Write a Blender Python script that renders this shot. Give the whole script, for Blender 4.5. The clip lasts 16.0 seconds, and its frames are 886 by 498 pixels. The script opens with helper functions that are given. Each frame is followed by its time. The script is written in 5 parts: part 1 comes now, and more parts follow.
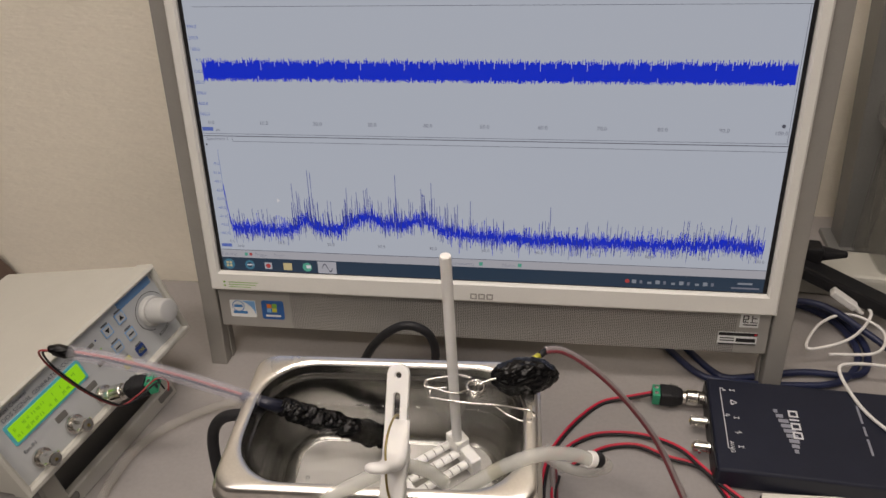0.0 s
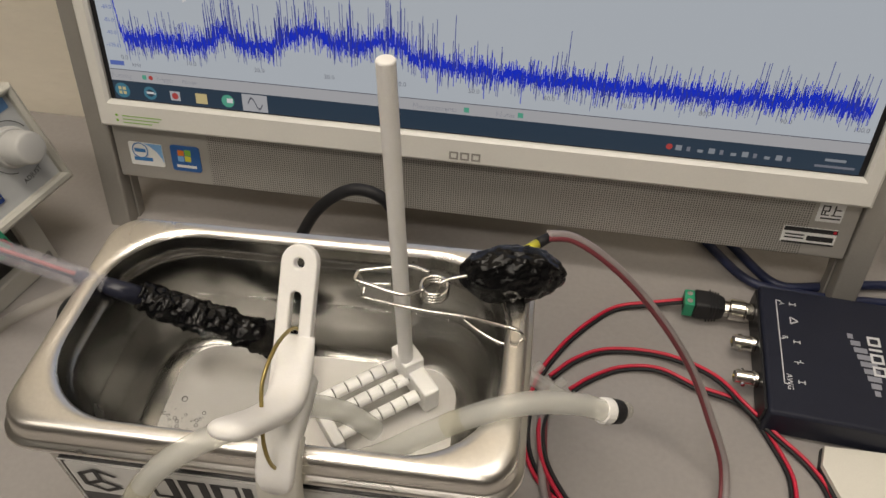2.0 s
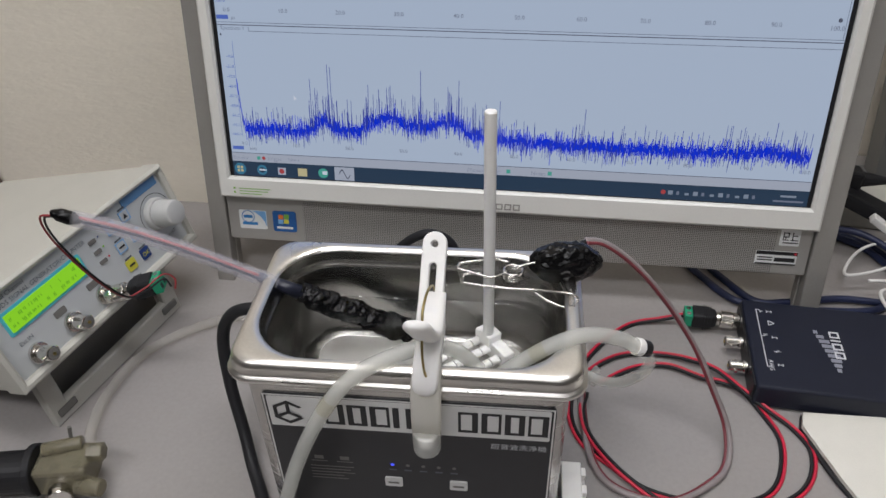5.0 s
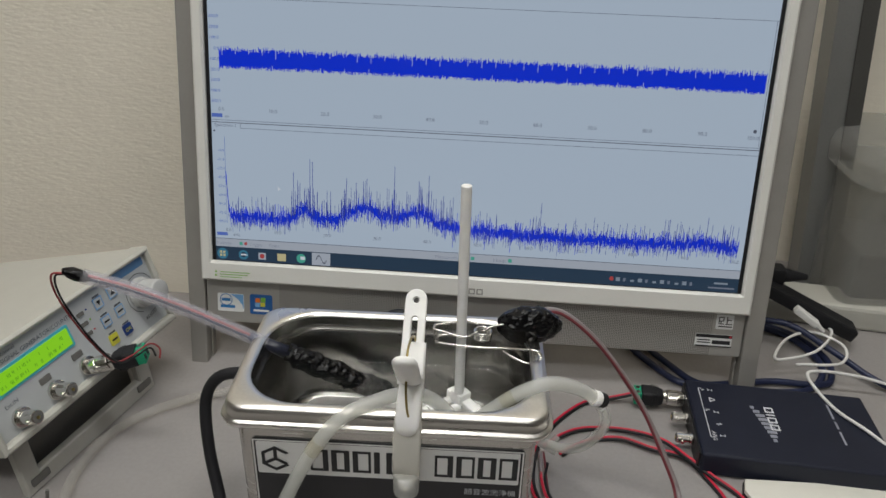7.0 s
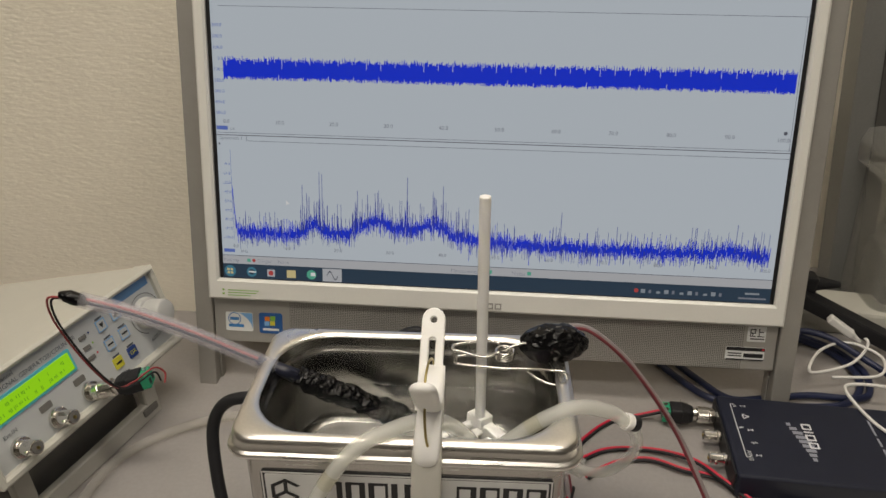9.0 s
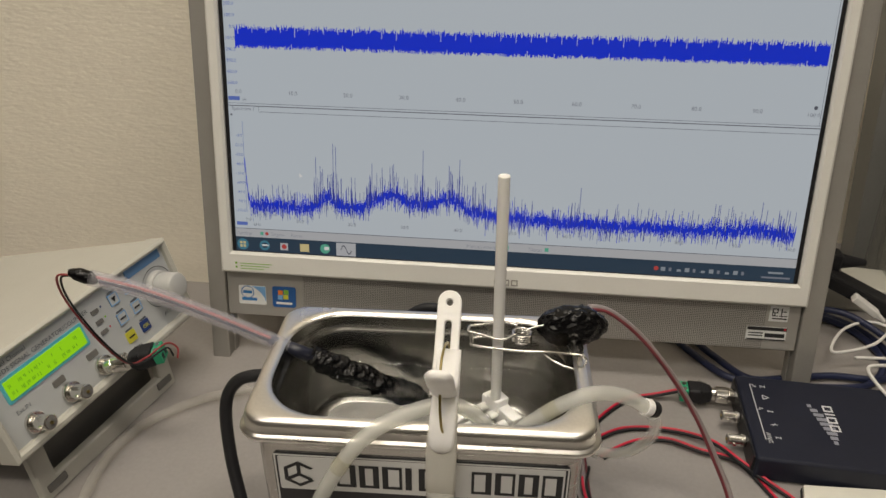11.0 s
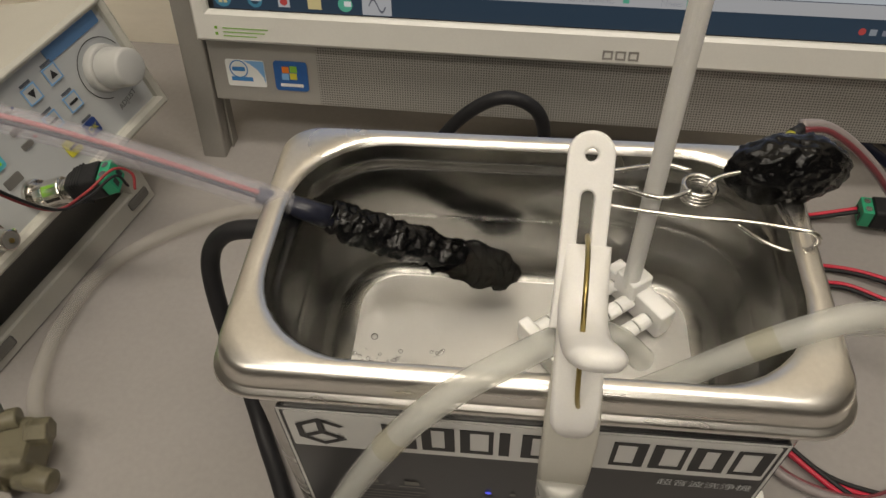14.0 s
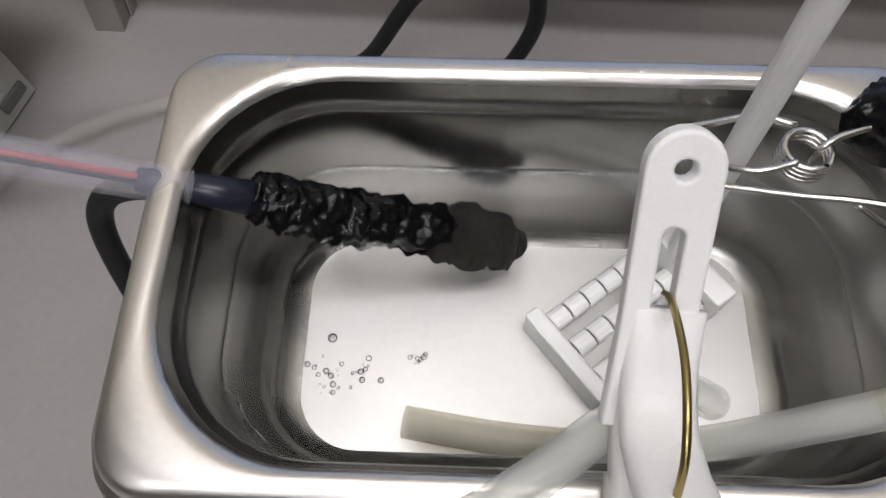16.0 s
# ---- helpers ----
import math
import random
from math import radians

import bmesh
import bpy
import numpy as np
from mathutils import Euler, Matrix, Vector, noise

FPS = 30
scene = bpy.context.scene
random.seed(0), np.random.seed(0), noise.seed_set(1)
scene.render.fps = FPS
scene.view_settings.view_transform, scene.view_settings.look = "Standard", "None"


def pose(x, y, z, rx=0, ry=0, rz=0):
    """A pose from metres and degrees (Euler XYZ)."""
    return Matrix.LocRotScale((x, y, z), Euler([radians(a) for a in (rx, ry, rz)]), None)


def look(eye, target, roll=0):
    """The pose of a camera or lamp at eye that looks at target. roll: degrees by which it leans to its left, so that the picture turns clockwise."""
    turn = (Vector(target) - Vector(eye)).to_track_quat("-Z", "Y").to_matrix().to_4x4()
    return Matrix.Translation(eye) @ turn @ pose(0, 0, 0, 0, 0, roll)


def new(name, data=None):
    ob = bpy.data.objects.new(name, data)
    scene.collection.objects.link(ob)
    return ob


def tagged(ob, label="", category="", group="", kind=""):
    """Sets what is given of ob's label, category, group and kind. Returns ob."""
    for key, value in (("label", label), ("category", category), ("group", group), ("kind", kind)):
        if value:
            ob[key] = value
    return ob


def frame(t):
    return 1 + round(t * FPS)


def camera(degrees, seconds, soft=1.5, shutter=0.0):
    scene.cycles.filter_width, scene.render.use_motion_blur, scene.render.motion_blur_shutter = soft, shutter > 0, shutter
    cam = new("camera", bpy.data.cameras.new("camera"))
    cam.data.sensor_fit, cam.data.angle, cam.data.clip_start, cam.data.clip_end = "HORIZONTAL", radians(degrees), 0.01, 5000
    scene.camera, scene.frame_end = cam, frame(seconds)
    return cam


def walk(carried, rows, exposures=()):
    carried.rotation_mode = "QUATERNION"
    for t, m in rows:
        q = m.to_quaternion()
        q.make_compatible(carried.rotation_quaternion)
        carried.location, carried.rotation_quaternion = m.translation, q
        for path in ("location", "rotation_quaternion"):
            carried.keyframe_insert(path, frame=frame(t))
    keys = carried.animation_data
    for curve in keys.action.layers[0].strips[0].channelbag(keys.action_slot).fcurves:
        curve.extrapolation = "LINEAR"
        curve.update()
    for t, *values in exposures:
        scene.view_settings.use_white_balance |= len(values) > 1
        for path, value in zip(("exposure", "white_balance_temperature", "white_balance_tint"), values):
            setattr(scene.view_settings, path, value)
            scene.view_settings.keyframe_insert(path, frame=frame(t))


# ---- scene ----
cam = camera(61.5, 16.0)
PATH = [
    (0, (0.05, 0.134, 0.478), (-0.218, 1.721, -0.709), -3.5),
    (0.5, (0.056, 0.137, 0.473), (-0.211, 1.734, -0.701), -3.0),
    (1, (0.056, 0.144, 0.467), (-0.222, 1.724, -0.728), -3.0),
    (1.5, (0.057, 0.188, 0.421), (-0.21, 1.732, -0.823), -1.6),
    (2, (0.049, 0.254, 0.363), (-0.195, 1.625, -1.072), -0.2),
    (2.5, (0.048, 0.291, 0.339), (-0.212, 1.533, -1.207), -1.0),
    (3, (0.049, 0.299, 0.336), (-0.223, 1.412, -1.303), -3.1),
    (3.5, (0.05, 0.299, 0.339), (-0.251, 1.338, -1.343), -5.0),
    (4, (0.048, 0.28, 0.352), (-0.28, 1.391, -1.279), -5.2),
    (4.5, (0.039, 0.201, 0.387), (-0.226, 1.565, -1.052), -1.8),
    (5, (0.025, 0.119, 0.408), (-0.222, 1.692, -0.802), -1.6),
    (5.2, (0.025, 0.096, 0.413), (-0.205, 1.717, -0.735), -0.7),
    (7.3, (0.011, 0.057, 0.399), (-0.115, 1.833, -0.511), 1.7),
    (7.5, (0.009, 0.058, 0.396), (-0.125, 1.838, -0.508), 1.7),
    (8, (0.01, 0.066, 0.399), (-0.146, 1.848, -0.495), 0.1),
    (10.3, (0.008, 0.093, 0.389), (-0.15, 1.852, -0.55), 0.7),
    (10.5, (0.007, 0.094, 0.391), (-0.148, 1.84, -0.571), 0.7),
    (11, (0.007, 0.095, 0.397), (-0.185, 1.827, -0.585), 0.2),
    (11.5, (0.006, 0.096, 0.402), (-0.218, 1.821, -0.585), -1.1),
    (12, (0.006, 0.097, 0.405), (-0.241, 1.818, -0.583), -1.4),
    (12.5, (0.006, 0.103, 0.405), (-0.248, 1.824, -0.582), -1.7),
    (13, (-0.001, 0.124, 0.393), (-0.259, 1.838, -0.605), -1.4),
    (13.5, (-0.02, 0.188, 0.358), (-0.26, 1.719, -0.906), -1.7),
    (13.6, (-0.022, 0.204, 0.353), (-0.267, 1.673, -0.981), -2.4),
    (14, (-0.038, 0.262, 0.322), (-0.26, 1.523, -1.215), -2.6),
    (14.5, (-0.046, 0.31, 0.303), (-0.255, 1.35, -1.392), -4.8),
    (15, (-0.054, 0.337, 0.289), (-0.219, 1.225, -1.495), -4.7),
    (15.5, (-0.055, 0.343, 0.285), (-0.169, 1.183, -1.526), -2.8),
    (16, (-0.054, 0.345, 0.285), (-0.133, 1.193, -1.525), -1.1),
]
TONE = [(0, -0.06, 7000, 17), (1.5, -0.06, 7000, 15), (2.5, -0.02, 7400, 10), (3.0, 0.03, 6850, 12), (3.5, 0.07, 6400, 14), (4.0, 0.04, 6200, 14), (4.5, 0.04, 6050, 14), (5.2, 0.05, 6050, 12),
        (7.3, -0.09, 6350, 8), (8.2, -0.03, 7150, 10), (10.3, -0.05, 7150, 10), (11, -0.02, 7250, 10), (12.5, -0.05, 7050, 14), (13.5, -0.16, 7050, 14), (14, -0.15, 7300, 10), (14.5, -0.11, 6550, 12), (15, -0.13, 6180, 14), (16, -0.13, 6080, 15)]
walk(cam, [(t, look(eye, target, roll)) for t, eye, target, roll in PATH], TONE)

# ---- light ----
world = bpy.data.worlds.new("world")
scene.world = world
world.use_nodes = True
world.node_tree.nodes["Background"].inputs[0].default_value = (0.9, 0.93, 1.0, 1)
world.node_tree.nodes["Background"].inputs[1].default_value = 0.05


def ceiling_tube(name, x, y, z, sx, sy, watts):
    lamp = bpy.data.lights.new(name, "AREA")
    lamp.shape, lamp.size, lamp.size_y, lamp.energy = "RECTANGLE", sx, sy, watts
    lamp.color = (1.0, 0.96, 0.90)
    ob = new(name, lamp)
    ob.location = (x, y, z)
    return ob


LAMP_Z = 1.66
ceiling_tube("ceiling_lamp_light", 0.05, 0.36, LAMP_Z, 1.2, 0.30, 9.0)
ceiling_tube("ceiling_lamp_light", -0.42, -0.50, LAMP_Z, 1.2, 0.30, 11.5)
ceiling_tube("ceiling_lamp_light", 0.10, -1.45, LAMP_Z, 1.2, 0.30, 4.0)


# ---- materials ----
def mat(name, color, rough=0.5, metal=0.0, vary=0.08, scale=30.0, bump=0.0, bump_scale=400.0, stretch=(1, 1, 1),
        spec=0.5, trans=0.0, ior=1.45, alpha=1.0, coat=0.0, rough_vary=0.0, subsurf=0.0, depth=0.001):
    m = bpy.data.materials.new(name)
    m.use_nodes = True
    nt = m.node_tree
    b = nt.nodes["Principled BSDF"]
    b.inputs["Roughness"].default_value = rough
    b.inputs["Metallic"].default_value = metal
    b.inputs["Specular IOR Level"].default_value = spec
    b.inputs["IOR"].default_value = ior
    b.inputs["Transmission Weight"].default_value = trans
    b.inputs["Alpha"].default_value = alpha
    b.inputs["Coat Weight"].default_value = coat
    b.inputs["Coat Roughness"].default_value = 0.06
    b.inputs["Base Color"].default_value = (*color, 1)
    if subsurf:
        b.inputs["Subsurface Weight"].default_value = subsurf
        b.inputs["Subsurface Radius"].default_value = (0.004, 0.004, 0.0035)
    tc = nt.nodes.new("ShaderNodeTexCoord")
    mp = nt.nodes.new("ShaderNodeMapping")
    mp.inputs["Scale"].default_value = stretch
    nt.links.new(tc.outputs["Object"], mp.inputs["Vector"])
    if vary:
        n1 = nt.nodes.new("ShaderNodeTexNoise")
        n1.inputs["Scale"].default_value, n1.inputs["Detail"].default_value = scale, 6
        n2 = nt.nodes.new("ShaderNodeTexNoise")
        n2.inputs["Scale"].default_value, n2.inputs["Detail"].default_value = scale * 23, 3
        nt.links.new(mp.outputs[0], n1.inputs["Vector"])
        nt.links.new(mp.outputs[0], n2.inputs["Vector"])
        add = nt.nodes.new("ShaderNodeMath")
        add.operation = "ADD"
        nt.links.new(n1.outputs["Fac"], add.inputs[0])
        nt.links.new(n2.outputs["Fac"], add.inputs[1])
        rng = nt.nodes.new("ShaderNodeMapRange")
        rng.inputs["From Min"].default_value, rng.inputs["From Max"].default_value = 0.7, 1.3
        rng.inputs["To Min"].default_value, rng.inputs["To Max"].default_value = 1 - vary, 1 + vary
        nt.links.new(add.outputs[0], rng.inputs["Value"])
        mul = nt.nodes.new("ShaderNodeVectorMath")
        mul.operation = "SCALE"
        mul.inputs[0].default_value = color
        nt.links.new(rng.outputs[0], mul.inputs["Scale"])
        nt.links.new(mul.outputs[0], b.inputs["Base Color"])
        if rough_vary:
            r2 = nt.nodes.new("ShaderNodeMapRange")
            r2.inputs["From Min"].default_value, r2.inputs["From Max"].default_value = 0.3, 0.7
            r2.inputs["To Min"].default_value, r2.inputs["To Max"].default_value = rough - rough_vary, rough + rough_vary
            nt.links.new(n1.outputs["Fac"], r2.inputs["Value"])
            nt.links.new(r2.outputs[0], b.inputs["Roughness"])
    if bump:
        nb = nt.nodes.new("ShaderNodeTexNoise")
        nb.inputs["Scale"].default_value, nb.inputs["Detail"].default_value = bump_scale, 4
        nt.links.new(mp.outputs[0], nb.inputs["Vector"])
        bp = nt.nodes.new("ShaderNodeBump")
        bp.inputs["Strength"].default_value, bp.inputs["Distance"].default_value = bump, depth
        nt.links.new(nb.outputs["Fac"], bp.inputs["Height"])
        nt.links.new(bp.outputs[0], b.inputs["Normal"])
    return m


def glow(name, color, strength=0.67):
    m = bpy.data.materials.new(name)
    m.use_nodes = True
    b = m.node_tree.nodes["Principled BSDF"]
    b.inputs["Base Color"].default_value = (0.01, 0.01, 0.012, 1)
    b.inputs["Roughness"].default_value = 0.3
    b.inputs["Specular IOR Level"].default_value = 0.25
    b.inputs["Emission Color"].default_value = (*color, 1)
    b.inputs["Emission Strength"].default_value = strength
    return m


def cloudy(name, color, tint, clear, rough):
    """Thin cloudy plastic: part of the light goes straight through, the rest is scattered."""
    m = mat(name, color, rough, 0, 0.03, 60)
    nt = m.node_tree
    b = nt.nodes["Principled BSDF"]
    trl = nt.nodes.new("ShaderNodeBsdfTranslucent")
    trl.inputs["Color"].default_value = (*color, 1)
    thru = nt.nodes.new("ShaderNodeBsdfTransparent")
    thru.inputs["Color"].default_value = (*tint, 1)
    m1, m2 = nt.nodes.new("ShaderNodeMixShader"), nt.nodes.new("ShaderNodeMixShader")
    m1.inputs[0].default_value, m2.inputs[0].default_value = 0.4, clear
    nt.links.new(b.outputs[0], m1.inputs[1])
    nt.links.new(trl.outputs[0], m1.inputs[2])
    nt.links.new(m1.outputs[0], m2.inputs[1])
    nt.links.new(thru.outputs[0], m2.inputs[2])
    nt.links.new(m2.outputs[0], nt.nodes["Material Output"].inputs["Surface"])
    return m


def perforated(name, color, pitch, left, right):
    """Grey paint with rows of fine punched holes between two places along x."""
    m = mat(name, color, 0.42, 0.35, 0.04, 40, 0.05, 900)
    nt = m.node_tree
    b = nt.nodes["Principled BSDF"]
    old = b.inputs["Base Color"].links[0].from_socket
    tc = nt.nodes.new("ShaderNodeTexCoord")
    sep = nt.nodes.new("ShaderNodeSeparateXYZ")
    nt.links.new(tc.outputs["Object"], sep.inputs[0])

    def math_node(op, a, c=None):
        k = nt.nodes.new("ShaderNodeMath")
        k.operation = op
        for i, v in enumerate((a, c)):
            if v is None:
                continue
            if isinstance(v, (int, float)):
                k.inputs[i].default_value = v
            else:
                nt.links.new(v, k.inputs[i])
        return k.outputs[0]

    sx = math_node("SINE", math_node("MULTIPLY", sep.outputs[0], 2 * math.pi / pitch))
    sz = math_node("SINE", math_node("MULTIPLY", sep.outputs[2], 2 * math.pi / pitch))
    dot = math_node("GREATER_THAN", math_node("ADD", sx, sz), 0.55)
    inside = math_node("MULTIPLY", math_node("GREATER_THAN", sep.outputs[0], left), math_node("LESS_THAN", sep.outputs[0], right))
    fac = math_node("MULTIPLY", dot, inside)
    mix = nt.nodes.new("ShaderNodeMix")
    mix.data_type = "RGBA"
    nt.links.new(fac, mix.inputs["Factor"])
    nt.links.new(old, mix.inputs[6])
    mix.inputs[7].default_value = (0.12, 0.116, 0.11, 1)
    nt.links.new(mix.outputs[2], b.inputs["Base Color"])
    return m


# unseen enclosing walls, made dark so that the steel mirrors less light
FARWALL = mat("dark_unseen_wall", (0.17, 0.16, 0.145), 0.85, 0, 0.06, 6)
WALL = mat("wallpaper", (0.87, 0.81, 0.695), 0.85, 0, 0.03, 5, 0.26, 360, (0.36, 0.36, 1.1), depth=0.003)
DESK = mat("grey_laminate", (0.31, 0.291, 0.281), 0.34, 0, 0.05, 14, 0.05, 1200, rough_vary=0.05)
CEIL = mat("ceiling_board", (0.80, 0.79, 0.76), 0.9, 0, 0.04, 20)
# unseen floor, also made dark to deepen reflections and blacks
FLOOR = mat("dark_unseen_floor", (0.20, 0.195, 0.185), 0.5, 0, 0.08, 8)
# housing steel is darkened in its colour for the dim room it mirrors
STEEL = mat("darkened_stainless_steel", (0.52, 0.505, 0.48), 0.24, 1.0, 0.05, 25, 0.03, 90, (1, 1, 14), rough_vary=0.05)
# same steel, lightened in its colour for the overhead glare on the rim
RIMSTEEL = mat("lightened_rim_steel", (0.76, 0.735, 0.70), 0.31, 1.0, 0.05, 25, 0.03, 90, (1, 1, 14), rough_vary=0.06)
# tank wall colour is below true steel: dark surroundings' reflections are put into it
TANK = mat("shaded_pressed_steel", (0.33, 0.322, 0.305), 0.25, 1.0, 0.06, 22, 0.012, 300, rough_vary=0.03)
TANKFLOOR = mat("satin_steel_floor", (0.50, 0.49, 0.472), 0.42, 1.0, 0.05, 30, 0.05, 300, rough_vary=0.05)
CHROME = mat("nickel", (0.72, 0.70, 0.66), 0.16, 1.0, 0.03, 200)
WIRE = mat("steel_wire", (0.70, 0.68, 0.65), 0.22, 1.0, 0.04, 200)
BRASS = mat("brass_wire", (0.38, 0.30, 0.12), 0.3, 1.0, 0.08, 300)
BEZEL = mat("white_gloss_plastic", (0.74, 0.73, 0.69), 0.28, 0, 0.02, 30)
SILVER = mat("silver_paint", (0.36, 0.345, 0.32), 0.45, 0.45, 0.04, 60, 0.06, 1500)
GRILLE = perforated("silver_grille", (0.40, 0.385, 0.36), 0.0015, -0.166, 0.205)
BLACK = mat("black_plastic", (0.014, 0.014, 0.016), 0.42, 0, 0.15, 80, 0.08, 1200, spec=0.35)
RUBBER = mat("black_rubber", (0.016, 0.016, 0.018), 0.5, 0, 0.15, 60, 0.1, 700, spec=0.35)
GLUE = mat("black_hot_glue", (0.004, 0.004, 0.0045), 0.10, 0, 0.3, 120, 0.35, 480, spec=0.30, depth=0.0012)
WETGLUE = mat("black_glue_under_water", (0.003, 0.003, 0.0035), 0.6, 0, 0.3, 120, 0.2, 420, spec=0.0, depth=0.0015)
SCOPE = mat("dark_blue_case", (0.012, 0.0145, 0.028), 0.5, 0, 0.10, 50, 0.12, 1800, spec=0.35)
SCOPEINK = mat("silver_ink", (0.62, 0.63, 0.66), 0.5, 0, 0.03, 200)
SCOPESHADE = mat("grey_ink", (0.26, 0.27, 0.32), 0.5, 0, 0.05, 200)
WHITE = mat("white_nylon", (0.88, 0.87, 0.85), 0.38, 0, 0.03, 90, 0.04, 900, subsurf=0.25)
CREAM = mat("off_white_case", (0.50, 0.49, 0.44), 0.45, 0, 0.03, 40, 0.08, 1600)
GREYFACE = mat("grey_face_plate", (0.50, 0.52, 0.53), 0.42, 0, 0.02, 60)
GREYDARK = mat("dark_grey_plastic", (0.16, 0.155, 0.145), 0.5, 0, 0.08, 60)
STANDMAT = mat("grey_stand_plastic", (0.46, 0.45, 0.41), 0.5, 0, 0.03, 50, 0.06, 900)
KNOB = mat("grey_knob", (0.50, 0.50, 0.485), 0.4, 0, 0.03, 80)
INK = mat("black_ink", (0.02, 0.02, 0.022), 0.5, 0, 0.1, 200)
GREYINK = mat("grey_print", (0.10, 0.11, 0.13), 0.5, 0, 0.1, 200)
BLUEINK = mat("blue_print", (0.05, 0.22, 0.52), 0.35, 0, 0.05, 200)
LIGHTBLUE = mat("pale_blue_print", (0.20, 0.42, 0.72), 0.4, 0, 0.05, 200)
STRIPBLUE = mat("dull_blue_print", (0.10, 0.22, 0.42), 0.4, 0, 0.05, 200)
TEAL = mat("teal_print", (0.10, 0.50, 0.62), 0.4, 0, 0.05, 200)
DEEPBLUE = mat("deep_blue_print", (0.025, 0.11, 0.33), 0.3, 0, 0.08, 200)
NAVY = mat("navy_print", (0.02, 0.05, 0.20), 0.3, 0, 0.05, 200)
YELLOW = mat("yellow_print", (0.62, 0.58, 0.06), 0.4, 0, 0.05, 200)
REDINK = mat("red_print", (0.60, 0.03, 0.05), 0.4, 0, 0.05, 200)
GREENINK = mat("green_print", (0.22, 0.48, 0.06), 0.4, 0, 0.05, 200)
ORANGE = mat("orange_print", (0.75, 0.20, 0.03), 0.4, 0, 0.05, 200)
PAPER = mat("white_label", (0.76, 0.77, 0.76), 0.35, 0, 0.03, 100)
DECALWHITE = mat("silver_white_decal", (0.66, 0.66, 0.65), 0.3, 0.1, 0.03, 100)
DECALBLACK = mat("black_decal", (0.016, 0.016, 0.019), 0.3, 0, 0.12, 60)
GREEN = mat("green_terminal", (0.02, 0.30, 0.16), 0.4, 0, 0.08, 100)
RED = mat("red_insulation", (0.56, 0.022, 0.055), 0.38, 0, 0.06, 100)
BLUECABLE = mat("navy_cable_sheath", (0.014, 0.020, 0.058), 0.45, 0, 0.1, 100)
WHITECORD = mat("white_cord", (0.75, 0.74, 0.72), 0.4, 0, 0.03, 100)
GREYCABLE = mat("clear_grey_sheath", (0.27, 0.235, 0.235), 0.3, 0, 0.08, 160, subsurf=0.2)
PADWHITE = mat("cream_pad", (0.74, 0.72, 0.65), 0.55, 0, 0.03, 60, 0.1, 900)
SILICONE = cloudy("milky_silicone", (0.92, 0.925, 0.905), (0.975, 0.975, 0.96), 0.70, 0.14)
STRAPMILK = cloudy("milky_strap", (0.90, 0.885, 0.83), (0.95, 0.94, 0.90), 0.22, 0.3)
PALETUBE = cloudy("clear_silicone", (0.90, 0.89, 0.86), (0.985, 0.98, 0.97), 0.89, 0.2)
YELLOWED = cloudy("yellowed_silicone", (0.90, 0.87, 0.76), (0.985, 0.975, 0.94), 0.965, 0.25)
CLEARTUBE = cloudy("clear_vinyl", (0.83, 0.83, 0.87), (0.965, 0.96, 0.975), 0.83, 0.12)
MILKY = cloudy("translucent_box_plastic", (0.66, 0.66, 0.64), (0.90, 0.90, 0.89), 0.72, 0.35)
WATER = mat("clear_water", (0.97, 0.985, 0.98), 0.0, 0, 0, 1, trans=1.0, ior=1.33)
DROPLET = mat("water_drop", (0.98, 0.98, 0.98), 0.02, 0, 0, 1, trans=1.0, ior=1.33)
BUBBLE = mat("air_bubble", (0.98, 0.98, 0.98), 0.02, 0, 0, 1, trans=1.0, ior=0.75)
AMBER = mat("aged_plastic_fitting", (0.34, 0.31, 0.22), 0.2, 0, 0.1, 100, trans=0.6, ior=1.3)
BROWN = mat("brown_leather", (0.09, 0.06, 0.045), 0.55, 0, 0.15, 60, 0.2, 500)
BARMAT = mat("pale_brass", (0.46, 0.42, 0.33), 0.4, 0.35, 0.05, 60)
POSTDARK = mat("dark_grey_steel", (0.085, 0.083, 0.078), 0.5, 0.2, 0.06, 20)
POSTGREY = mat("grey_steel_post", (0.21, 0.21, 0.205), 0.45, 0.2, 0.05, 20)
SCREENBG = glow("screen_background", (0.505, 0.585, 0.69))
SCREENTASK = glow("screen_taskbar", (0.022, 0.048, 0.085))
SCREENBAR = glow("screen_status_bar", (0.44, 0.47, 0.53))
SCREENDARK = glow("screen_dark_lines", (0.10, 0.11, 0.15))
SCREENBLUE = glow("screen_blue_trace", (0.0, 0.025, 0.62), 0.8)
SCREENTHIN = glow("screen_thin_trace", (0.03, 0.05, 0.36))
SCREENTEXT = glow("screen_grey_text", (0.19, 0.21, 0.27))
SCREENTRAY = glow("screen_tray_marks", (0.26, 0.30, 0.36))
SCREENTAG = glow("screen_blue_tag", (0.10, 0.17, 0.55))
SCREENWHITE = glow("screen_white", (0.72, 0.75, 0.80))
SCREENGREEN = glow("screen_green", (0.08, 0.40, 0.30))
SCREENRED = glow("screen_red", (0.45, 0.06, 0.06))
SCREENYEL = glow("screen_yellow", (0.60, 0.52, 0.28))
SCREENCYAN = glow("screen_cyan", (0.05, 0.20, 0.30))
LCD = glow("lcd_green", (0.29, 0.70, 0.012), 0.76)
LCDTEXT = glow("lcd_segments", (0.13, 0.42, 0.015), 0.62)
LEDBLUE = glow("blue_led", (0.06, 0.08, 0.8), 1.2)
LAMPGLOW = glow("lamp_diffuser", (1.0, 0.97, 0.92), 3.0)


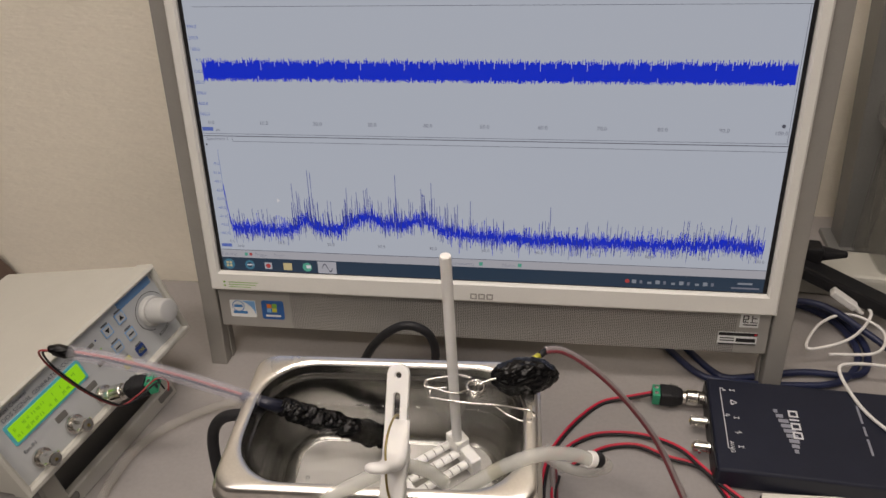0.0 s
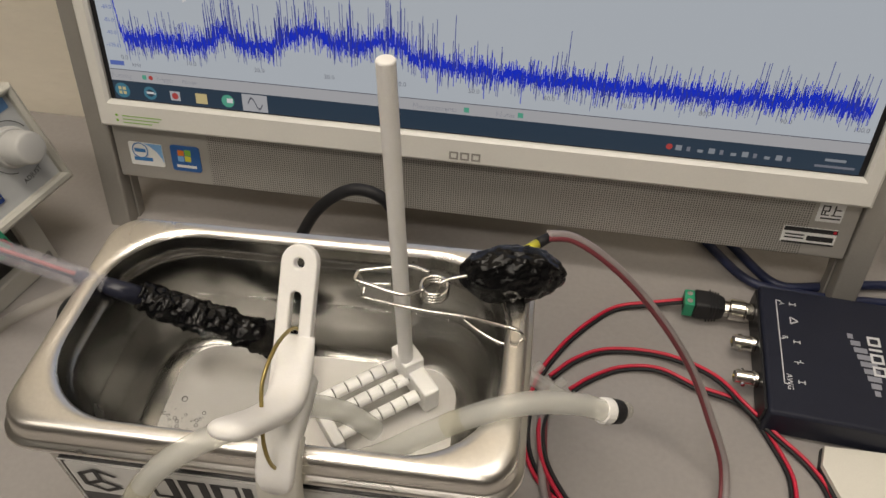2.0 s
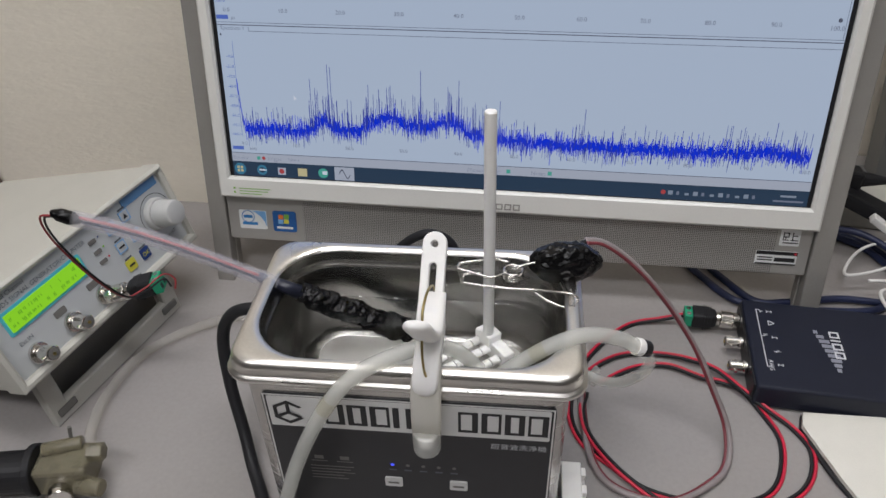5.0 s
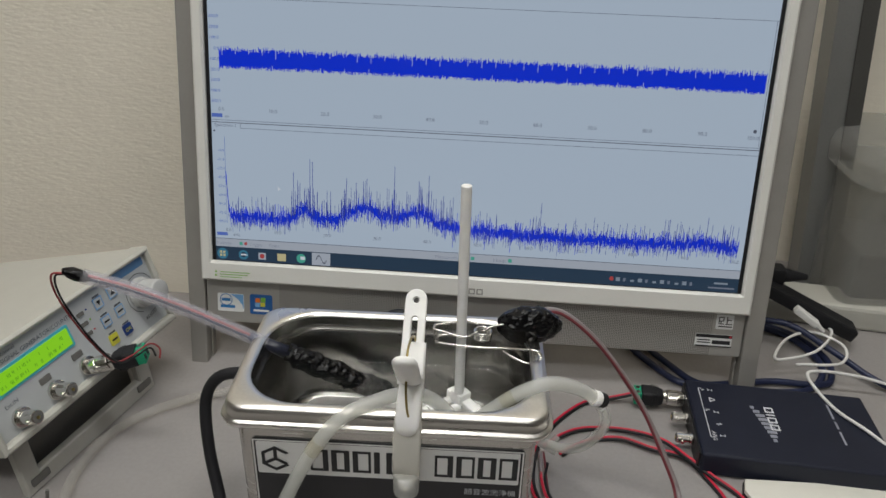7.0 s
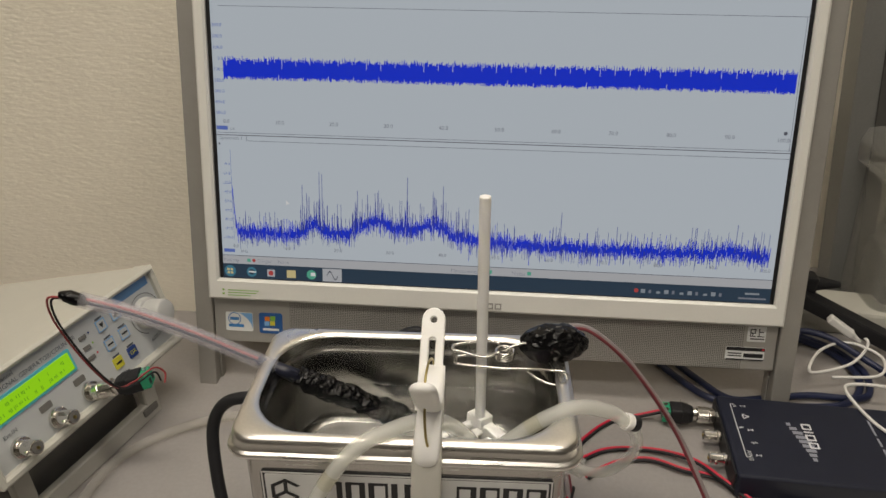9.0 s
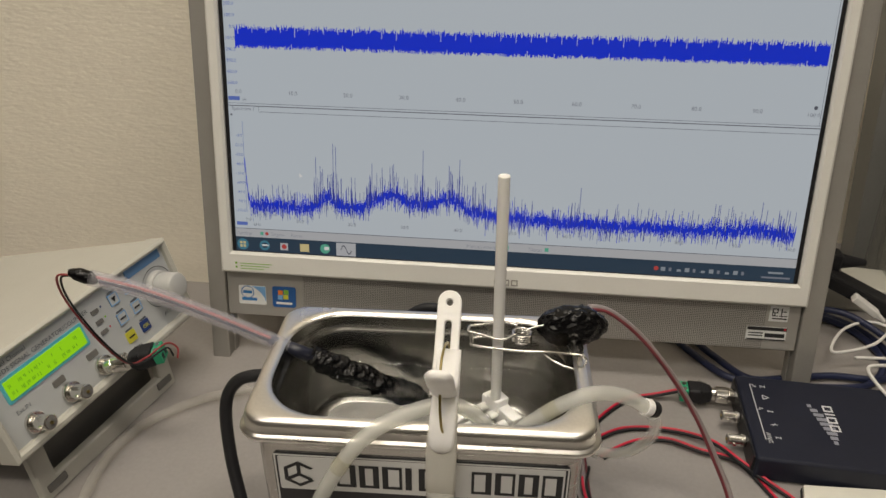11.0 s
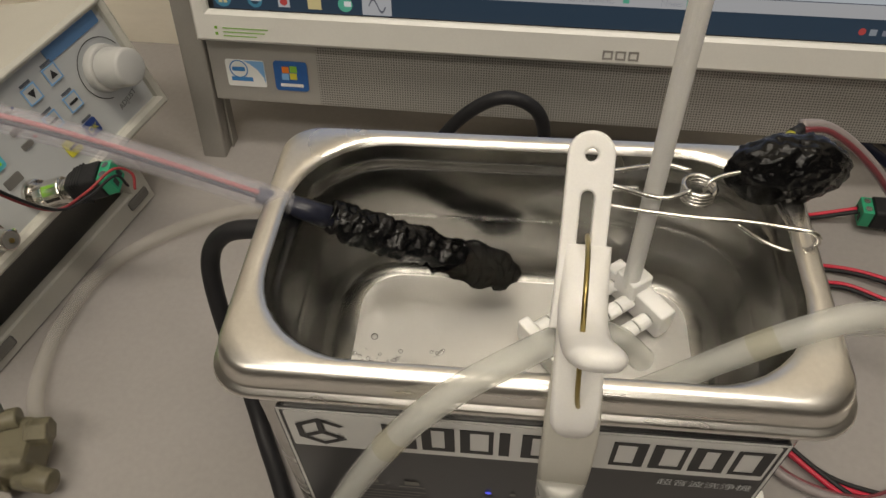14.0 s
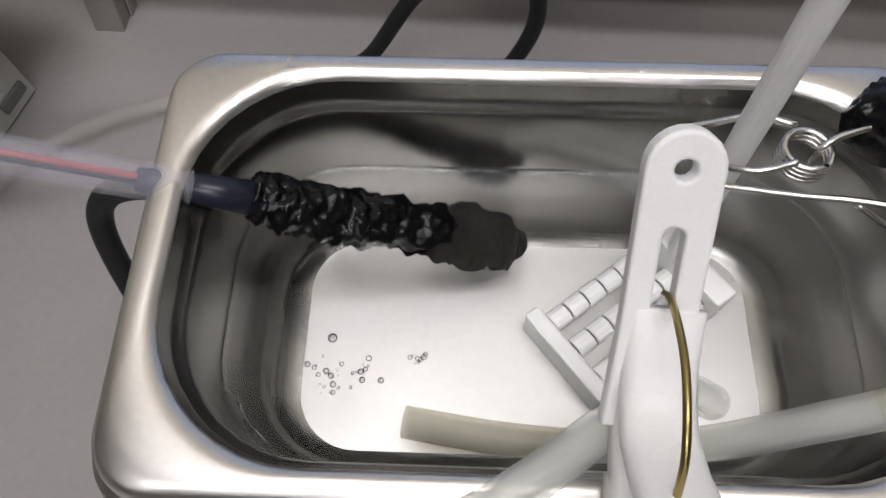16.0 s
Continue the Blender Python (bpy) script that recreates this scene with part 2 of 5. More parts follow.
# ---- mesh helpers ----
def part(name, bm, material, parent=None, label="", smooth=False, world=False):
    """Link a bmesh as one mesh object, under a thing or a part where one is given."""
    if world and parent is not None:
        m = parent.matrix_basis.copy()
        up = parent.parent
        while up is not None:
            m = up.matrix_basis @ m
            up = up.parent
        bm.transform(m.inverted())
    me = bpy.data.meshes.new(name)
    bm.to_mesh(me)
    bm.free()
    for p in me.polygons:
        p.use_smooth = smooth
    me.materials.append(material)
    ob = new(name, me)
    if parent is not None:
        ob.parent = parent
    if label:
        ob["label"] = label
    return ob


def thing(name, m, label, category, group=""):
    ob = new(name)
    ob.empty_display_size = 0.02
    ob.matrix_basis = m
    return tagged(ob, label, category, group)


def box(x0, x1, y0, y1, z0, z1, bev=0.0, seg=2, bm=None):
    bm = bm or bmesh.new()
    one = bmesh.new()
    bmesh.ops.create_cube(one, size=1)
    bmesh.ops.transform(one, matrix=Matrix.Translation(((x0 + x1) / 2, (y0 + y1) / 2, (z0 + z1) / 2)) @ Matrix.Diagonal((x1 - x0, y1 - y0, z1 - z0, 1)), verts=one.verts)
    if bev:
        bmesh.ops.bevel(one, geom=one.edges[:], offset=bev, segments=seg, profile=0.5, affect="EDGES")
    merge(bm, one)
    return bm


def merge(bm, other):
    """Move all that other holds into bm."""
    table = [bm.verts.new(v.co) for v in other.verts]
    other.verts.index_update()
    for f in other.faces:
        try:
            bm.faces.new([table[v.index] for v in f.verts])
        except ValueError:
            pass
    other.free()
    return bm


def cyl(a, b, r0, r1=None, n=20, bev=0.0, bm=None):
    """A round bar from a to b."""
    bm = bm or bmesh.new()
    a, b = Vector(a), Vector(b)
    r1 = r0 if r1 is None else r1
    one = bmesh.new()
    bmesh.ops.create_cone(one, cap_ends=True, segments=n, radius1=r0, radius2=r1, depth=(b - a).length)
    if bev:
        rims = [e for e in one.edges if len(e.link_faces) == 2 and any(len(f.verts) > 4 for f in e.link_faces)]
        bmesh.ops.bevel(one, geom=rims, offset=bev, segments=2, profile=0.5, affect="EDGES")
    one.transform(Matrix.Translation((a + b) / 2) @ (b - a).to_track_quat("Z", "Y").to_matrix().to_4x4())
    return merge(bm, one)


def spline(points, steps=8):
    """A smooth line through the points."""
    p = [Vector(q) for q in points]
    p = [p[0] * 2 - p[1], *p, p[-1] * 2 - p[-2]]
    out = []
    for i in range(1, len(p) - 2):
        for k in range(steps):
            t = k / steps
            a, b, c, d = p[i - 1], p[i], p[i + 1], p[i + 2]
            out.append(0.5 * ((2 * b) + (c - a) * t + (2 * a - 5 * b + 4 * c - d) * t * t + (3 * b - a - 3 * c + d) * t ** 3))
    return out + [p[-2]]


def sweep(line, radius, n=10, bm=None, hollow=0.0):
    """A round cable along the line; radius may be a function of 0..1; hollow: inner radius of a tube."""
    bm = bm or bmesh.new()
    line = [Vector(q) for q in line]
    side = None
    outer, inner = [], []
    for i, q in enumerate(line):
        ahead = (line[min(i + 1, len(line) - 1)] - line[max(i - 1, 0)]).normalized()
        if side is None:
            side = ahead.orthogonal().normalized()
        side = (side - ahead * side.dot(ahead)).normalized()
        other = ahead.cross(side)
        r = radius(i / (len(line) - 1)) if callable(radius) else radius
        turn = [(math.cos(2 * math.pi * k / n), math.sin(2 * math.pi * k / n)) for k in range(n)]
        outer.append([bm.verts.new(q + (side * c + other * s) * r) for c, s in turn])
        if hollow:
            inner.append([bm.verts.new(q + (side * c + other * s) * hollow) for c, s in turn])
    for rings, flip in ((outer, False), (inner, True)):
        for a, b in zip(rings, rings[1:]):
            for k in range(n):
                f = (a[k], a[(k + 1) % n], b[(k + 1) % n], b[k])
                bm.faces.new(f[::-1] if flip else f)
    if hollow:
        for e in (0, -1):
            for k in range(n):
                f = (outer[e][k], inner[e][k], inner[e][(k + 1) % n], outer[e][(k + 1) % n])
                bm.faces.new(f if e else f[::-1])
    else:
        bm.faces.new(outer[0][::-1])
        bm.faces.new(outer[-1])
    return bm


def rrect(hw, hd, r, n=7, cx=0.0, cy=0.0):
    """The points of a rounded rectangle."""
    pts = []
    for sx, sy, a0 in ((1, 1, 0), (-1, 1, 90), (-1, -1, 180), (1, -1, 270)):
        for k in range(n + 1):
            a = radians(a0 + 90 * k / n)
            pts.append((cx + sx * (hw - r) + r * math.cos(a), cy + sy * (hd - r) + r * math.sin(a)))
    return pts


def loft(rings, cap0=True, cap1=True, bm=None):
    """Skin a list of closed rings of 3D points."""
    bm = bm or bmesh.new()
    vs = [[bm.verts.new(q) for q in ring] for ring in rings]
    for a, b in zip(vs, vs[1:]):
        for k in range(len(a)):
            bm.faces.new((a[k], a[(k + 1) % len(a)], b[(k + 1) % len(a)], b[k]))
    if cap0:
        bm.faces.new(vs[0][::-1])
    if cap1:
        bm.faces.new(vs[-1])
    return bm


def plate(hw, hd, r, y0, y1, cx=0.0, cz=0.0, bm=None, n=5, soft=0.0):
    """An upright rounded plate in x and z, from y0 (front) to y1."""
    ring = [(x, z) for x, z in rrect(hw, hd, r, n, cx, cz)]
    rings = [[(x, y1, z) for x, z in ring], [(x, y0 + soft, z) for x, z in ring]]
    if soft:
        ring2 = rrect(hw - soft, hd - soft, max(r - soft, 0.0002), n, cx, cz)
        rings.append([(x, y0, z) for x, z in ring2])
    return loft(rings, bm=bm)


def flat(x0, x1, z0, z1, y, bm=None):
    """A thin printed bar that faces the front (minus y)."""
    bm = bm or bmesh.new()
    bm.faces.new([bm.verts.new(q) for q in ((x0, y, z0), (x1, y, z0), (x1, y, z1), (x0, y, z1))])
    return bm


def disc(cx, cz, r, y, n=20, bm=None, inner=0.0, a0=0.0, a1=360.0):
    """A printed disc or ring that faces the front."""
    bm = bm or bmesh.new()
    if not inner:
        bm.faces.new([bm.verts.new((cx + r * math.cos(2 * math.pi * k / n), y, cz + r * math.sin(2 * math.pi * k / n))) for k in range(n)])
        return bm
    rows = []
    for k in range(n + 1):
        a = radians(a0 + (a1 - a0) * k / n)
        rows.append([bm.verts.new((cx + q * math.cos(a), y, cz + q * math.sin(a))) for q in (inner, r)])
    for a, b in zip(rows, rows[1:]):
        bm.faces.new((a[0], a[1], b[1], b[0]))
    return bm


def words(text, size, m, align="LEFT"):
    """A line of writing as a bmesh, laid by the matrix m from the x-y plane."""
    cu = bpy.data.curves.new("writing", "FONT")
    cu.body, cu.size, cu.align_x, cu.resolution_u = text, size, align, 2
    ob = new("writing", cu)
    bpy.context.view_layer.update()
    me = bpy.data.meshes.new_from_object(ob.evaluated_get(bpy.context.evaluated_depsgraph_get()))
    bm = bmesh.new()
    bm.from_mesh(me)
    bpy.data.objects.remove(ob)
    bpy.data.curves.remove(cu)
    bpy.data.meshes.remove(me)
    bm.transform(m)
    return bm


UPRIGHT = pose(0, 0, 0, 90, 0, 0)


def front_words(text, size, x, z, y, align="LEFT"):
    return words(text, size, Matrix.Translation((x, y, z)) @ UPRIGHT, align)


def lump(center, radii, m, amount, freq, seed, levels=4):
    """An uneven blob of glue."""
    bm = bmesh.new()
    bmesh.ops.create_icosphere(bm, subdivisions=levels, radius=1)
    for v in bm.verts:
        d = v.co.normalized()
        q = Vector((d.x * radii[0], d.y * radii[1], d.z * radii[2]))
        k = noise.noise(q * freq + Vector((seed, 0, 0))) + 0.5 * noise.noise(q * freq * 2.3 + Vector((0, seed, 0)))
        v.co = q + Vector((d.x, d.y, d.z)) * k * amount
    bm.transform(Matrix.Translation(center) @ m)
    return bm


# ---- room ----
def slab(name, x0, x1, y0, y1, z0, z1, material, label, category):
    ob = part(name, box(x0, x1, y0, y1, z0, z1), material)
    return tagged(ob, label, category, kind="structure")


slab("wall_back", -0.12, 2.2, 0.86, 0.96, -0.75, 1.75, WALL, "cream textured wallpaper wall behind the desk", "wall")
slab("wall_back_left", -2.2, -0.12, 0.70, 0.96, -0.75, 1.75, WALL, "cream textured wallpaper wall beside the monitor", "wall")
# unseen walls added to close the room and darken what the steel reflects
slab("wall_left", -2.3, -2.2, -2.6, 0.96, -0.75, 1.75, FARWALL, "unseen dark side wall added to darken reflections", "wall")
slab("wall_right", 2.2, 2.3, -2.6, 0.96, -0.75, 1.75, FARWALL, "unseen dark side wall added to darken reflections", "wall")
slab("wall_front", -2.3, 2.3, -2.7, -2.6, -0.75, 1.75, FARWALL, "unseen dark wall behind the camera, added to darken reflections", "wall")
slab("ceiling", -2.3, 2.3, -2.7, 0.96, 1.75, 1.85, CEIL, "white board ceiling", "ceiling")
slab("floor", -2.3, 2.3, -2.7, 0.96, -0.85, -0.75, FLOOR, "unseen dark floor added below the desk to darken reflections", "floor")
for lx, ly, w, d in ((0.05, 0.36, 1.26, 0.36), (-0.42, -0.50, 1.26, 0.36), (0.10, -1.45, 1.26, 0.36)):
    fix = thing("ceiling_lamp", pose(lx, ly, 1.75), "white ceiling lamp fitting with a bright fluorescent panel", "ceiling lamp", "ceiling lamps")
    part("housing", box(-w / 2, w / 2, -d / 2, d / 2, -0.06, 0.0, 0.004), CEIL, fix)
    part("diffuser", box(-w / 2 + 0.03, w / 2 - 0.03, -d / 2 + 0.03, d / 2 - 0.03, -0.066, -0.0605), LAMPGLOW, fix)

desk = thing("desk", pose(0.1, 0.2, -0.72), "grey laminate office desk with a smooth top", "desk")
ring = [(-1.1, -0.25), (1.1, -0.25), (1.1, 0.6595), (-0.2195, 0.6595), (-0.2195, 0.4995), (-1.1, 0.4995)]
part("desk_top", loft([[(x, y, 0.69) for x, y in ring], [(x, y, 0.72) for x, y in ring]]), DESK, desk)
for lx in (-1.05, 1.02):
    part("leg", box(lx, lx + 0.04, 0.05, 0.09, -0.03, 0.69, 0.003), POSTGREY, desk)
    part("leg", box(lx, lx + 0.04, 0.42, 0.46, -0.03, 0.69, 0.003), POSTGREY, desk)

# ---- all-in-one computer ----
pc = thing("all_in_one_computer", pose(0, 0.6015, 0.097, -12, 0, 0),
           "silver and white all-in-one desktop computer showing blue oscilloscope traces", "computer")
SW, SH = 0.443, 0.2495
HB = SW / 2


def frame_ring(x0, x1, z0, z1, ix0, ix1, iz0, iz1, y0, y1, bev=0.0):
    """A flat frame with an opening, in x and z."""
    bm = bmesh.new()
    o = [(x0, z0), (x1, z0), (x1, z1), (x0, z1)]
    i = [(ix0, iz0), (ix1, iz0), (ix1, iz1), (ix0, iz1)]
    rings = []
    for ring, y in ((o, y1), (o, y0 + bev), ([(a + (bev if a == x0 else -bev), c + (bev if c == z0 else -bev)) for a, c in o], y0),
                    ([(a - (bev if a == ix0 else -bev), c - (bev if c == iz0 else -bev)) for a, c in i], y0), (i, y0 + bev), (i, y1)):
        rings.append([bm.verts.new((a, y, c)) for a, c in ring])
    for p, q in zip(rings, rings[1:] + rings[:1]):
        for k in range(4):
            bm.faces.new((p[k], p[(k + 1) % 4], q[(k + 1) % 4], q[k]))
    return bm


BEZ = 0.0095
part("bezel", frame_ring(-HB - BEZ, HB + BEZ, -0.0175, SH + 0.013, -HB, HB, 0, SH, -0.004, 0.012, 0.0018), BEZEL, pc, "white glossy screen bezel")
screen = part("screen", box(-HB - 0.002, HB + 0.002, 0.0005, 0.004, -0.002, SH + 0.002), SCREENBG, pc, "lit screen with measuring software")
part("screen_border", frame_ring(-HB - 0.001, HB + 0.001, -0.001, SH + 0.001, -HB + 0.003, HB - 0.003, 0.0006, SH - 0.003, 0.0001, 0.0005), BLACK, pc, "thin black border")
part("back_cover", loft([[(x, y, z) for x, z in rrect(hw, hh, 0.015, 4, 0, SH / 2 - 0.02)] for hw, hh, y in
                         ((HB + 0.008, SH / 2 + 0.03, 0.0125), (HB + 0.008, SH / 2 + 0.03, 0.03), (HB - 0.05, SH / 2 - 0.02, 0.042))]), SILVER, pc)
for side in (-1, 1):
    x0, x1 = sorted((side * (HB + BEZ + 0.0006), side * (HB + BEZ + 0.0155)))
    part("side_column", box(x0, x1, 0.004, 0.022, -0.0995, SH + 0.02, 0.0012), SILVER, pc, "brushed silver side column")
    f0, f1 = sorted((side * (HB + BEZ - 0.001), side * (HB + BEZ + 0.0003)))
    part("column_lip", box(f0, f1, 0.014, 0.022, -0.0985, -0.0605, 0.0003), SILVER, pc)
part("speaker_panel", box(-HB - BEZ, HB + BEZ, 0.0065, 0.024, -0.0585, -0.0178, 0.0012), GRILLE, pc, "silver speaker panel with fine punched holes")
part("top_cap", box(-HB - 0.026, HB + 0.026, 0.002, 0.024, SH + 0.0205, SH + 0.032, 0.002), SILVER, pc)
leg = part("rear_leg", box(-0.06, 0.06, 0.05, 0.056, -0.075, 0.10, 0.002), SILVER, pc)
leg.matrix_basis = pose(0, -0.005, 0.0, 14, 0, 0)

SY = 0.0003


def sx(s):
    return s - HB


def on_screen(name, bm, material, label=""):
    return part(name, bm, material, screen, label)


# windows, lines and bars of the measuring software
on_screen("taskbar", flat(sx(0.003), sx(0.440), 0.0006, 0.0125, SY), SCREENTASK, "dark blue taskbar")
on_screen("status_bar", flat(sx(0.003), sx(0.440), 0.0125, 0.0192, SY), SCREENBAR, "pale status bar")
lines = flat(sx(0.003), sx(0.440), 0.0193, 0.0198, SY)
flat(sx(0.003), sx(0.4405), 0.1172, 0.1178, SY, lines)
flat(sx(0.003), sx(0.4405), 0.1192, 0.1195, SY, lines)
flat(sx(0.027), sx(0.4405), 0.1131, 0.1134, SY, lines)
flat(sx(0.027), sx(0.0273), 0.1131, 0.1170, SY, lines)
flat(sx(0.010), sx(0.4405), 0.2140, 0.2143, SY, lines)
flat(sx(0.4385), sx(0.4388), 0.1195, 0.2140, SY, lines)
flat(sx(0.003), sx(0.440), 0.2310, 0.2316, SY, lines)
on_screen("divider_line", lines, SCREENDARK)
on_screen("menu_bar", flat(sx(0.003), sx(0.440), 0.2316, 0.2460, SY), SCREENBAR)

rnd = random.Random(4)
band = bmesh.new()
N = 900
for i in range(N):
    s = 0.0112 + 0.426 * i / N
    top = 0.1756 + rnd.uniform(-0.0022, 0.0010) + (0.0014 if i % 4 == 0 else 0)
    bot = 0.1610 + rnd.uniform(-0.0012, 0.0016)
    if i % 23 == 5:
        top -= 0.0045
    if i % 41 == 9:
        bot += 0.0022
    flat(sx(s), sx(s + 0.426 / N + 0.00003), bot, top, SY, band)
on_screen("upper_trace", band, SCREENBLUE, "thick blue waveform band")

KNOTS = [(0.0135, 0.075), (0.0150, 0.048), (0.0165, 0.0395), (0.066, 0.0395), (0.0735, 0.0445), (0.0805, 0.0500), (0.0865, 0.0430), (0.100, 0.0405), (0.108, 0.0425),
         (0.120, 0.0500), (0.133, 0.0535), (0.146, 0.0470), (0.158, 0.0480), (0.172, 0.0515), (0.180, 0.0515), (0.190, 0.0440), (0.204, 0.0415),
         (0.250, 0.0385), (0.300, 0.0380), (0.360, 0.0380), (0.385, 0.0385), (0.405, 0.0410), (0.420, 0.0390), (0.4355, 0.0375)]


def level(s):
    for (a, p), (b, q) in zip(KNOTS, KNOTS[1:]):
        if a <= s <= b:
            return p + (q - p) * (s - a) / (b - a)
    return KNOTS[-1][1]


core, thin = bmesh.new(), bmesh.new()
N = 1350
for i in range(N):
    s = 0.0135 + 0.4219 * i / N
    m = level(s) + rnd.gauss(0, 0.0016)
    a = m - abs(rnd.gauss(0, 0.0034)) - 0.0021
    b = m + abs(rnd.gauss(0, 0.0034)) + 0.0019
    flat(sx(s), sx(s + 0.00040), a, b, SY, core)
    lively = 1.0 if 0.066 < s < 0.205 else (0.6 if s > 0.375 else 0.35)
    if rnd.random() < 0.26 * lively + 0.03:
        flat(sx(s), sx(s + 0.00034), m, m + rnd.uniform(0.006, 0.024) * (0.55 + 0.45 * lively), SY - 0.00003, thin)
    if rnd.random() < 0.25:
        flat(sx(s), sx(s + 0.00028), m - rnd.uniform(0.005, 0.013), m, SY - 0.00003, thin)
for s, h in ((0.0705, 0.080), (0.0740, 0.073), (0.0843, 0.091), (0.0865, 0.089), (0.115, 0.077), (0.123, 0.074), (0.1547, 0.0889), (0.175, 0.078), (0.183, 0.083), (0.2136, 0.069), (0.2755, 0.066), (0.330, 0.052), (0.378, 0.058), (0.409, 0.062)):
    flat(sx(s), sx(s + 0.0004), level(s), h, SY - 0.00004, thin)
on_screen("spectrum_trace", core, SCREENBLUE, "noisy blue spectrum trace")
tagged(on_screen("spectrum_spike", thin, SCREENTHIN, "thin spectrum spikes"), kind="stuff")

def caption(text, size, x, z, align="LEFT", material=SCREENTEXT):
    on_screen("caption", front_words(text, size, sx(x), z, SY, align), material)


for k in range(10):
    caption("%d.0" % (10 * k), 0.0042, 0.0117 + 0.0426 * k, 0.1268, "CENTER")
    caption("%d.0" % (10 * k), 0.0038, 0.0146 + 0.0422 * k, 0.0262, "CENTER")
for text, size, x, z in (("100.0", 0.0042, 0.4290, 0.1255), ("100.0", 0.0038, 0.4290, 0.0255), ("\u00b5s", 0.0036, 0.0145, 0.1215), ("kHz", 0.0036, 0.0185, 0.0222), ("Spectrum 1", 0.0040, 0.0055, 0.1140),
                         ("Running", 0.0040, 0.0035, 0.0143), ("Trigger", 0.0040, 0.0320, 0.0143), ("None", 0.0040, 0.0490, 0.0143), ("Measurements", 0.0044, 0.1905, 0.0138), ("Notes", 0.0044, 0.2390, 0.0138)):
    caption(text, size, x, z)
for k, t in enumerate(("-500.0", "-400.0", "-300.0", "-200.0", "-100.0", "0.0", "100.0", "200.0", "300.0")):
    caption(t, 0.0036, 0.0115, 0.1335 + 0.0082 * k, "RIGHT", SCREENTAG)
for k in range(9):
    caption("%.1f" % (-105 + 12 * k), 0.0032, 0.0128, 0.0335 + 0.0075 * k, "RIGHT", SCREENTAG)
on_screen("blue_tag", flat(sx(0.0035), sx(0.0125), 0.1215, 0.1245, SY), SCREENTAG)
on_screen("blue_tag", flat(sx(0.0045), sx(0.0135), 0.0222, 0.0250, SY), SCREENTAG)
on_screen("axis_line", flat(sx(0.0133), sx(0.0136), 0.033, 0.106, SY), SCREENTAG)

# taskbar pictures as plain shapes
orb = on_screen("start_button", disc(sx(0.0087), 0.0062, 0.0048, SY - 0.0001), SCREENCYAN)
sq = bmesh.new()
for dx, dz in ((-0.0014, 0.0014), (0.0014, 0.0014), (-0.0014, -0.0014), (0.0014, -0.0014)):
    flat(sx(0.0087) + dx - 0.0010, sx(0.0087) + dx + 0.0010, 0.0062 + dz - 0.001, 0.0062 + dz + 0.001, SY - 0.0002, sq)
on_screen("start_squares", sq, SCREENYEL)
on_screen("browser_ring", disc(sx(0.0268), 0.0060, 0.0042, SY - 0.0001, inner=0.0024), SCREENCYAN)
on_screen("browser_bar", flat(sx(0.0245), sx(0.0305), 0.0055, 0.0068, SY - 0.0001), SCREENWHITE)
on_screen("player_tile", flat(sx(0.0398), sx(0.0462), 0.0028, 0.0088, SY - 0.0001), SCREENBAR)
on_screen("player_dot", disc(sx(0.0430), 0.0058, 0.0021, SY - 0.0002), SCREENRED)
on_screen("folder_tile", flat(sx(0.0562), sx(0.0636), 0.0025, 0.0090, SY - 0.0001), SCREENYEL)
on_screen("tool_dot", disc(sx(0.0768), 0.0060, 0.0040, SY - 0.0001), SCREENGREEN)
on_screen("tool_bar", flat(sx(0.0762), sx(0.0800), 0.0050, 0.0078, SY - 0.0002), SCREENWHITE)
on_screen("open_program_tile", flat(sx(0.0860), sx(0.1018), 0.0010, 0.0118, SY - 0.0001), SCREENBAR)
wave = bmesh.new()
for k in range(24):
    a = k / 24
    z = 0.0062 + 0.0033 * math.sin(2 * math.pi * a)
    flat(sx(0.0895 + 0.009 * a), sx(0.0895 + 0.009 * (a + 0.06)), z - 0.0006, z + 0.0006, SY - 0.0002, wave)
on_screen("program_wave", wave, SCREENDARK)
for k in range(11):
    on_screen("tray_mark", flat(sx(0.3410 + 0.0060 * k), sx(0.3410 + 0.0060 * k + (0.0034, 0.0020, 0.0030)[k % 3]), 0.0044, (0.0076, 0.0072, 0.0062)[k % 3], SY - 0.0001), (SCREENTRAY, SCREENTEXT, SCREENTRAY)[k % 3])
on_screen("tray_red_mark", disc(sx(0.3375), 0.0062, 0.0018, SY - 0.0001), SCREENRED)
on_screen("clock_bar", flat(sx(0.4205), sx(0.4315), 0.0070, 0.0086, SY - 0.0001), SCREENTRAY)
on_screen("date_bar", flat(sx(0.4160), sx(0.4370), 0.0032, 0.0046, SY - 0.0001), SCREENTEXT)
on_screen("ok_light", flat(sx(0.0236), sx(0.0262), 0.0145, 0.0172, SY - 0.0001), SCREENGREEN)
on_screen("stop_light", disc(sx(0.0290), 0.0159, 0.0014, SY - 0.0001), SCREENRED)
on_screen("check_box", flat(sx(0.2205), sx(0.2235), 0.0142, 0.0172, SY - 0.0001), SCREENGREEN)
on_screen("check_box", flat(sx(0.2515), sx(0.2545), 0.0142, 0.0172, SY - 0.0001), SCREENGREEN)
on_screen("marker_dot", disc(sx(0.4345), 0.1320, 0.0014, SY - 0.0001), SCREENDARK)
on_screen("marker_dot", disc(sx(0.0052), 0.1105, 0.0008, SY - 0.0001), SCREENDARK)
cur = bmesh.new()
